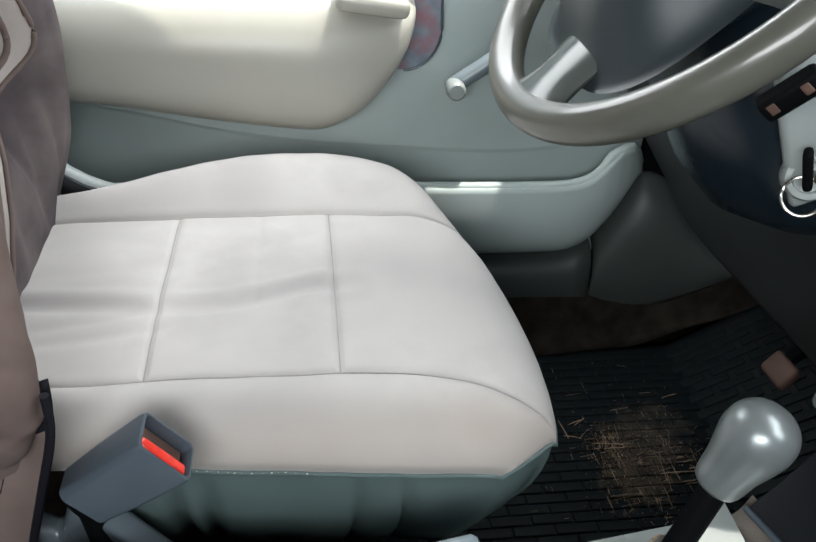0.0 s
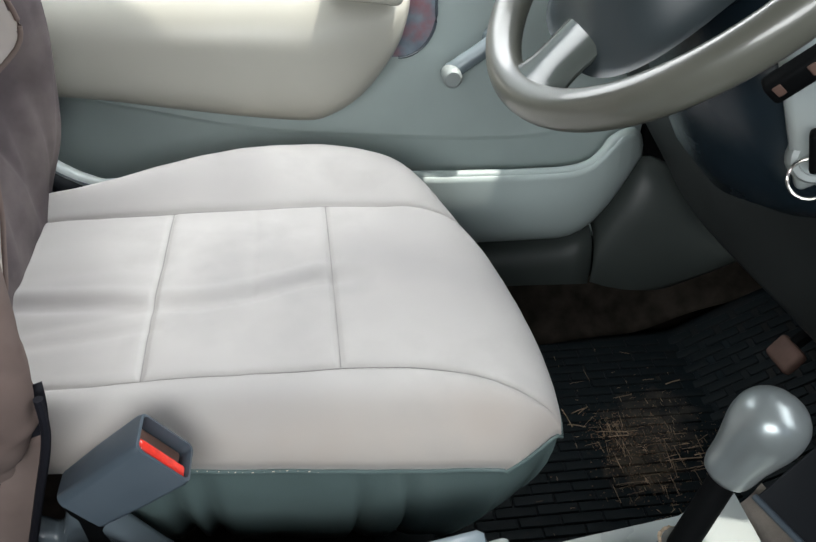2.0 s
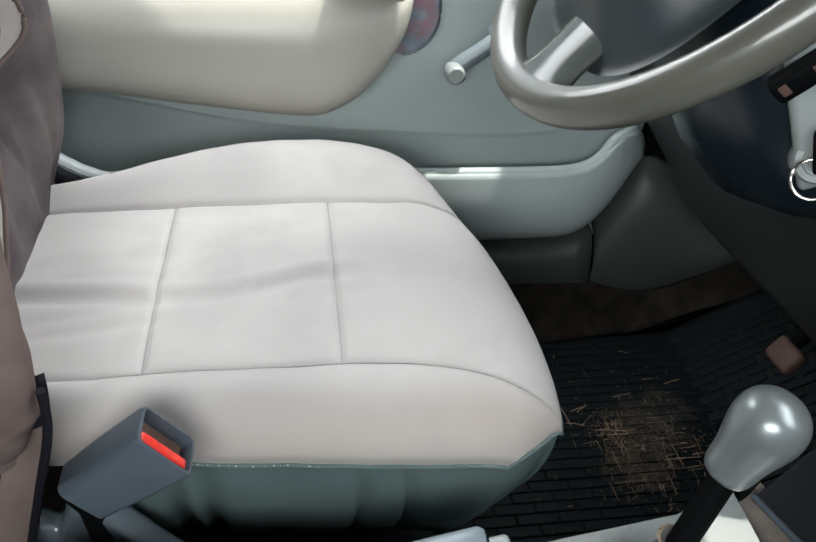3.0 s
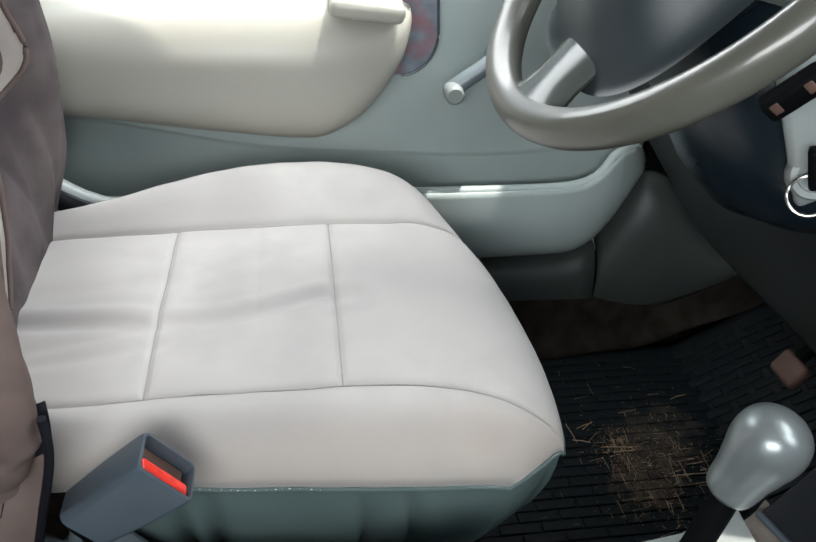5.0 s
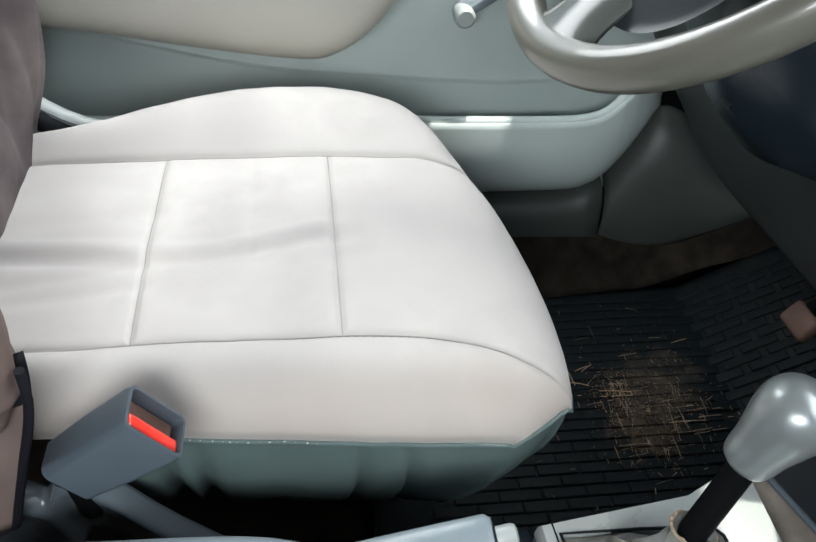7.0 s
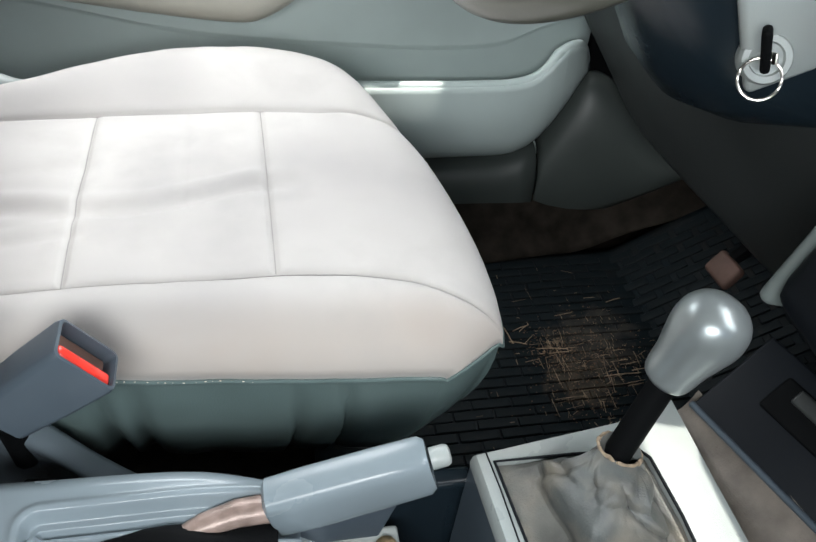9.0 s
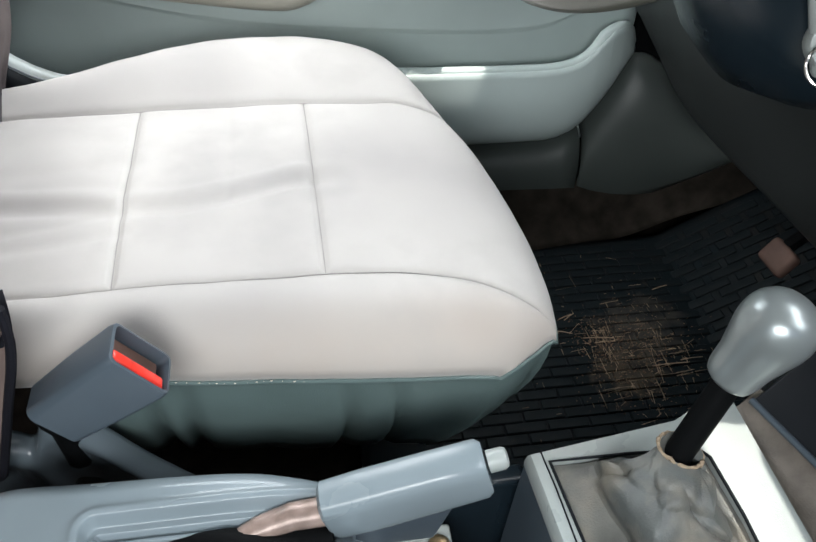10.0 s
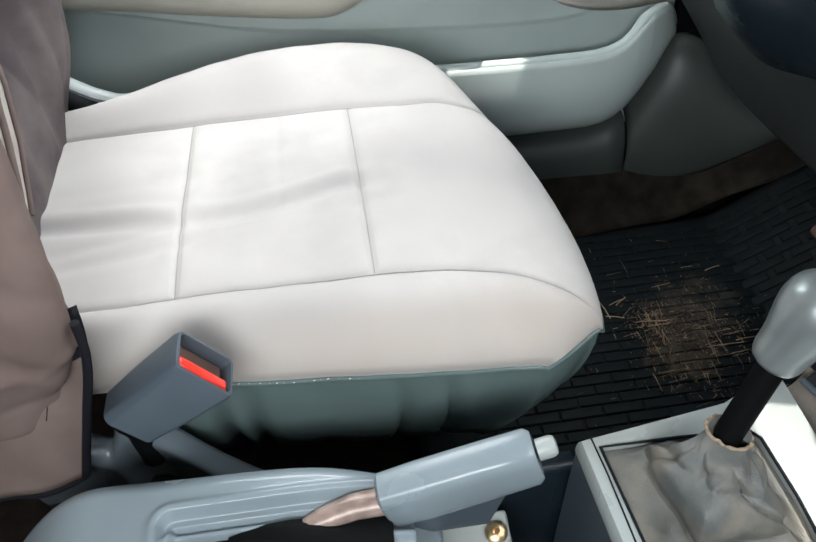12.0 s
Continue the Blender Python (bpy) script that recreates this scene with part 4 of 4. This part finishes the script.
# ---------------------------------------------------------------- consoles, gear lever, handbrake
def front_console():
    c = thing("centre_console", "pale grey centre console round the gear lever", "centre console")
    skirt = [(0.128, 0.374), (0.255, 0.391), (0.300, 0.413), (0.312, 0.411), (0.313, 0.34), (0.315, 0.25), (0.317, 0.18), (0.140, 0.18)]
    rings = []
    for z, g in ((0.243, 0.99), (0.243, 1.004), (0.248, 1.005), (0.256, 0.995), (0.259, 0.98), (0.2595, 0.96)):
        rings.append([(0.25 + (x - 0.25) * g, 0.30 + (y - 0.30) * g, z) for x, y in skirt])
    # wall split off in a darker grey: its shading is in the colour
    part("console_wall", loft([[(0.25 + (x - 0.25) * g, 0.30 + (y - 0.30) * g, z) for x, y in skirt] for z, g in ((-0.02, 1.06), (0.12, 1.03), (0.20, 1.012), (0.2425, 1.0), (0.2425, 0.9))]), GREYDK, c, "console side wall, its shade painted in slate grey")
    well = [(0.143, 0.364), (0.205, 0.363), (0.262, 0.360), (0.268, 0.352), (0.272, 0.30), (0.272, 0.235), (0.262, 0.222), (0.155, 0.224)]
    rings += [[(x, y, z) for x, y in well] for z in (0.2595, 0.250, 0.246)]
    part("surround", loft(rings), CONSOLE, c, "pale grey moulded surround")
    part("frame_gap", tube([(x, y, 0.2605) for x, y in well], 0.0014, 8, closed=True), JET, c, "dark gap round the boot frame")
    part("joint_line", tube([(0.1385, 0.3745, 0.2598), (0.1415, 0.34, 0.2602), (0.146, 0.25, 0.2602), (0.148, 0.19, 0.2598)], 0.0007, 6), JET, c)
    part("trough", grid(lambda u, v: (0.308 + 0.003 * u + (0.026 + 0.036 * u) * v, 0.408 - 0.16 * u, 0.257 - 0.022 * math.sin(math.pi * min(1, v * 1.05)) ** 0.6 + 0.010 * v), steps(0, 1, 20), steps(0, 1, 16)), DUSTY, c, "dusty grey sunken trough")
    f = thing("fascia_panel", "black fascia panel with an open slot at the console's foot", "fascia panel")
    m = axes((0.392, 0.315, 0.285), (0.33, -0.94, 0), (0.75, 0.25, 0.55))
    part("plate", rbox((0.20, 0.09, 0.01), 0.003, m), JET, f)
    part("slot", rbox((0.15, 0.034, 0.006), 0.003, m @ pose(0.01, 0.012, 0.006)), BLACK, f, "black open slot")
    part("slot_cover", rbox((0.13, 0.014, 0.006), 0.003, m @ pose(0.015, 0.020, 0.009)), DASHLOW, f, "dull brown-grey slot cover")
    part("bezel", tube([m @ Vector((-0.10, -0.043, 0.006)), m @ Vector((0.10, -0.043, 0.006))], 0.003, 10), GREYDK, f)
    part("fascia_cheek", rbox((0.24, 0.016, 0.32), 0.007, pose(0.528, 0.428, 0.47, 0, 17, 0)), TRIMLIGHT, f, "grey-green side cheek")
    part("centre_fascia", rbox((0.24, 0.19, 0.30), 0.022, pose(0.515, 0.325, 0.475, 0, 17, 0)), JET, f, "black centre stack")


def gear_lever():
    g = thing("gear_lever", "silver gear knob on a black lever with a torn grey boot", "gear lever")
    base = [(0.143, 0.364), (0.205, 0.362), (0.266, 0.356), (0.272, 0.295), (0.268, 0.228), (0.215, 0.222), (0.155, 0.226), (0.148, 0.295)]
    collar = Vector((0.226, 0.337, 0.300))
    axis = Vector((0.23, 0.16, 0.9)).normalized()
    n = 110
    rings = []

    def base_at(k):
        f = k * len(base)
        i = int(f) % len(base)
        a, b = Vector((*base[i], 0.254)), Vector((*base[(i + 1) % len(base)], 0.254))
        return a.lerp(b, f - int(f))
    side = axis.cross(Vector((0, 1, 0))).normalized()
    fwd = side.cross(axis).normalized()
    for f in steps(0, 1, 44):
        ring = []
        for j in range(n):
            k = j / n
            b = base_at(k)
            ang = math.atan2(b.y - 0.295, b.x - 0.21)
            cpt = collar + 0.0148 * (math.cos(ang) * Vector((1, 0, -0.25)) + math.sin(ang) * Vector((0, 1, -0.15)))
            # a flat apron, then a leaning trunk up to the collar
            if f < 0.2:
                e = f / 0.2
                h, rise = 0.50 * e, 0.10 * e * e
            else:
                e = (f - 0.2) / 0.8
                h, rise = 0.50 + 0.50 * e, 0.10 + 0.90 * e ** 0.75
            p = b.lerp(cpt, h)
            p.z = b.z + (cpt.z - b.z) * rise
            lean = math.sin(math.pi * max(0.0, (f - 0.2) / 0.8)) ** 0.8
            p += Vector((-0.010, -0.014, 0.012)) * lean
            w = min(1.0, f / 0.15) * min(1.0, (1 - f) / 0.12)
            q = Vector((math.cos(ang), math.sin(ang), f * 1.3))
            big = bumps(q.x + 3, q.y, q.z, 1.05)
            crease = max(0.0, 1 - 5 * abs(bumps(q.x, q.y, q.z + 4, 1.0)))
            r = w * (0.009 * big - 0.005 * crease ** 2 + 0.0008 * bumps(q.x, q.y, q.z, 6))
            # slack rings where the leather has sunk round the lever
            slack = abs(math.sin(6.5 * f + 1.3 * math.sin(ang + 0.6)))
            r += 0.006 * w * (0.6 - (1 - slack) ** 1.5) * min(1.0, f / 0.3)
            p += Vector((math.cos(ang), math.sin(ang), 0.45)) * r
            ring.append(p)
        rings.append(ring)
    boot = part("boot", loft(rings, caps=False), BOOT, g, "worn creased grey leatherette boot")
    fray = []
    for i in range(40):
        a = 2 * math.pi * i / 40
        fray.append(collar + 0.0165 * (math.cos(a) * Vector((1, 0, -0.25)) + math.sin(a) * Vector((0, 1, -0.15))) + Vector((0, 0, 0.003 * bumps(i, 0, 0, 0.9))))
    part("frayed_collar", tube(fray, [0.0012 + 0.0022 * abs(bumps(i, 3, 0, 1.7)) for i in range(40)], 8, closed=True), TATTER, boot, "frayed tan collar edge")
    foot, head = collar - axis * 0.02, Vector((0.256, 0.355, 0.366))
    part("lever_rod", tube([foot, collar, head], 0.0105, 16), BLACK, g, "black lever rod")
    ax = Vector((0.38, 0.06, 0.85)).normalized()
    m = axes(Vector((0.2505, 0.354, 0.354)), ax, (0, 1, 0))
    prof = [(a * 0.89, r * 0.91) for a, r in ((0.0, 0.014), (0.003, 0.018), (0.010, 0.0205), (0.025, 0.0225), (0.04, 0.0262), (0.052, 0.029), (0.062, 0.0295), (0.072, 0.0275), (0.080, 0.0225), (0.086, 0.0145), (0.0885, 0.006), (0.089, 0.001))]
    xs, ys = [p[0] for p in prof], [p[1] for p in prof]
    fine = [a * 0.89 for a in steps(0, 0.08, 30) + [0.082, 0.084, 0.086, 0.0875, 0.0885, 0.089]]
    knob = part("knob", turned([(x, smooth_interp(x, xs, ys)) for x in fine], m, 40), KNOB, g, "satin silver gear knob")
    for dy, dz, ly, lz in ((-0.005, 0, 0.0007, 0.011), (0, 0, 0.0007, 0.011), (0.005, 0, 0.0007, 0.011), (0, 0, 0.0107, 0.0007)):
        part("shift_mark", rbox((0.0012, ly, lz), 0.0002, m @ pose(0.0776, dy, dz), 1), GREYDK, knob)


def handbrake():
    c = thing("handbrake_console", "blue-grey plastic handbrake console between the seats", "console")
    # body: rounded long box with a sunk tray
    def body(u, v):
        x = -0.34 + 0.33 * u
        top = 0.296 - 0.10 * max(0, (-0.235 - x) / 0.105) ** 2 - 0.012 * max(0, (x + 0.10) / 0.09) ** 2
        far = smooth_interp(x, (-0.34, -0.26, -0.18, -0.08, -0.01), (0.352, 0.372, 0.371, 0.366, 0.352))
        y = 0.22 + (far - 0.22) * min(1.0, v / 0.8)
        z = top
        if v > 0.72:
            k = (v - 0.72) / 0.08 if v < 0.8 else 1.0
            z -= 0.010 * k * k
        if v > 0.8:
            z -= 0.20 * (v - 0.8) / 0.2
            y += 0.01 * (v - 0.8) / 0.2
        # tray with rounded corners, a step below its rim and a raised slot lip
        def inset(x0, x1, y0, y1, r):
            qx = max(x0 + r - x, x - x1 + r)
            qy = max(y0 + r - y, y - y1 + r)
            return r - (math.hypot(max(qx, 0), max(qy, 0)) + min(0.0, max(qx, qy)))

        def ease(d, w):
            d = min(1.0, max(0.0, d / w))
            return d * d * (3 - 2 * d)
        outer = inset(-0.190, 0.02, 0.235, 0.341, 0.012)
        z += 0.0016 * bell(outer + 0.003, 0.003)
        z -= 0.010 * ease(outer, 0.005) + 0.007 * ease(outer - 0.009, 0.004)
        lip = inset(-0.186, 0.02, 0.309, 0.325, 0.008)
        z += 0.006 * ease(lip + 0.004, 0.004) - 0.016 * ease(lip - 0.002, 0.003)
        return x, y, z
    us = sorted(steps(0, 1, 110) + [0.445 + 0.0025 * i for i in range(28)])
    vs = sorted(steps(0, 1, 60) + [0.42 + 0.0026 * i for i in range(146)])
    b = part("console_body", grid(body, us, vs), GREY, c, "blue-grey plastic console body")
    thicken(b, 0.004)
    part("slot", rbox((0.135, 0.009, 0.004), 0.0015, pose(-0.1145, 0.317, 0.2765)), BLACK, c, "black lever slot")
    # upright bracket in front
    part("front_bracket", rbox((0.060, 0.055, 0.10), 0.006, pose(-0.016, 0.322, 0.185, 0, -4, 0)), GREY, c, "grey bracket below the lever")
    part("bracket_plate", rbox((0.058, 0.06, 0.012), 0.003, pose(0.043, 0.340, 0.166, 10, 0, 0)), CONSOLE, c, "pale plate with a screw")
    part("screw", turned([(0, 0.0095), (0.003, 0.0095), (0.005, 0.007), (0.0055, 0.003), (0.003, 0.001)], axes((0.060, 0.350, 0.174), (0, -0.3, 0.95), (1, 0, 0)), 20), BRASS, c, "rusty brass-coloured screw")
    part("inner_wall", rbox((0.16, 0.02, 0.2), 0.005, pose(0.06, 0.395, 0.10)), DASH, c)
    h = thing("handbrake_lever", "pale blue-grey handbrake lever with a press button", "handbrake")
    a, e = Vector((-0.030, 0.330, 0.286)), Vector((0.080, 0.330, 0.318))
    ax = (e - a).normalized()
    m = axes(a, ax, (0, 1, 0))
    rings = []
    L = (e - a).length
    for f, w, up, dn in ((-0.0, 0.012, 0.018, 0.020), (0.003, 0.0145, 0.022, 0.024), (0.03, 0.0155, 0.0225, 0.025), (0.08, 0.0155, 0.0225, 0.023), (L - 0.004, 0.0155, 0.0215, 0.021), (L, 0.013, 0.018, 0.018)):
        ring = []
        for k in range(28):
            t = 2 * math.pi * k / 28
            cc, s = math.cos(t), math.sin(t)
            ring.append(m @ Vector((f, w * abs(cc) ** 0.55 * (1 if cc > 0 else -1), (up if s > 0 else dn) * abs(s) ** 0.55 * (1 if s > 0 else -1))))
        rings.append(ring)
    part("grip", loft(rings), GREY, h, "pale blue-grey plastic grip")
    # heel coloured darker than the grip to paint the shadow on its underside
    part("grip_heel", prism([(0.0, -0.02), (0.09, -0.018), (0.062, -0.062), (0.02, -0.05)], 0.016, axes(a + Vector((0, 0.008, 0)), ax, (0, 0, 1)), 0.002), GREYDK, h, "slate grey lower grip with its shadow in the colour")
    part("press_button", turned([(0, 0.0078), (0.010, 0.0078), (0.0128, 0.0064), (0.0138, 0.0035)], axes(e + Vector((0, 0, 0.006)), ax, (0, 1, 0)), 20), CONSOLE, h, "pale press button")
    part("lever_arm", tube([a + Vector((0.006, 0, 0)), (-0.052, 0.328, 0.287), (-0.075, 0.324, 0.283), (-0.092, 0.319, 0.279), (-0.108, 0.315, 0.272)], [0.0105, 0.010, 0.0088, 0.0068, 0.003], 14, flat=0.85), LEVER, h, "scuffed tan lever arm")
    # torn sleeve: a slack black tube, ragged where it has slipped down the arm
    rings = []
    for i, (cx, cy, cz, r) in enumerate(((-0.026, 0.316, 0.270, 0.019), (-0.044, 0.313, 0.273, 0.019), (-0.062, 0.311, 0.277, 0.0165), (-0.080, 0.312, 0.281, 0.0135), (-0.097, 0.315, 0.284, 0.011), (-0.114, 0.317, 0.284, 0.008), (-0.140, 0.317, 0.282, 0.004))):
        ring = []
        for k in range(26):
            t = 2 * math.pi * k / 26
            rr = r * (1 + 0.30 * bumps(i * 0.7, math.cos(t), math.sin(t), 2.3))
            ring.append((cx + 0.004 * bumps(k, i, 0, 0.9), cy + rr * math.cos(t), cz + 0.5 * rr * math.sin(t)))
        rings.append(ring)
    part("torn_sleeve", loft(rings), BLACK, h, "torn black sleeve")


shell()
door()
sill()
dashboard()
column()
steering_wheel()
driver_seat()
seat_buckle()
front_console()
gear_lever()
handbrake()
floor_mat()
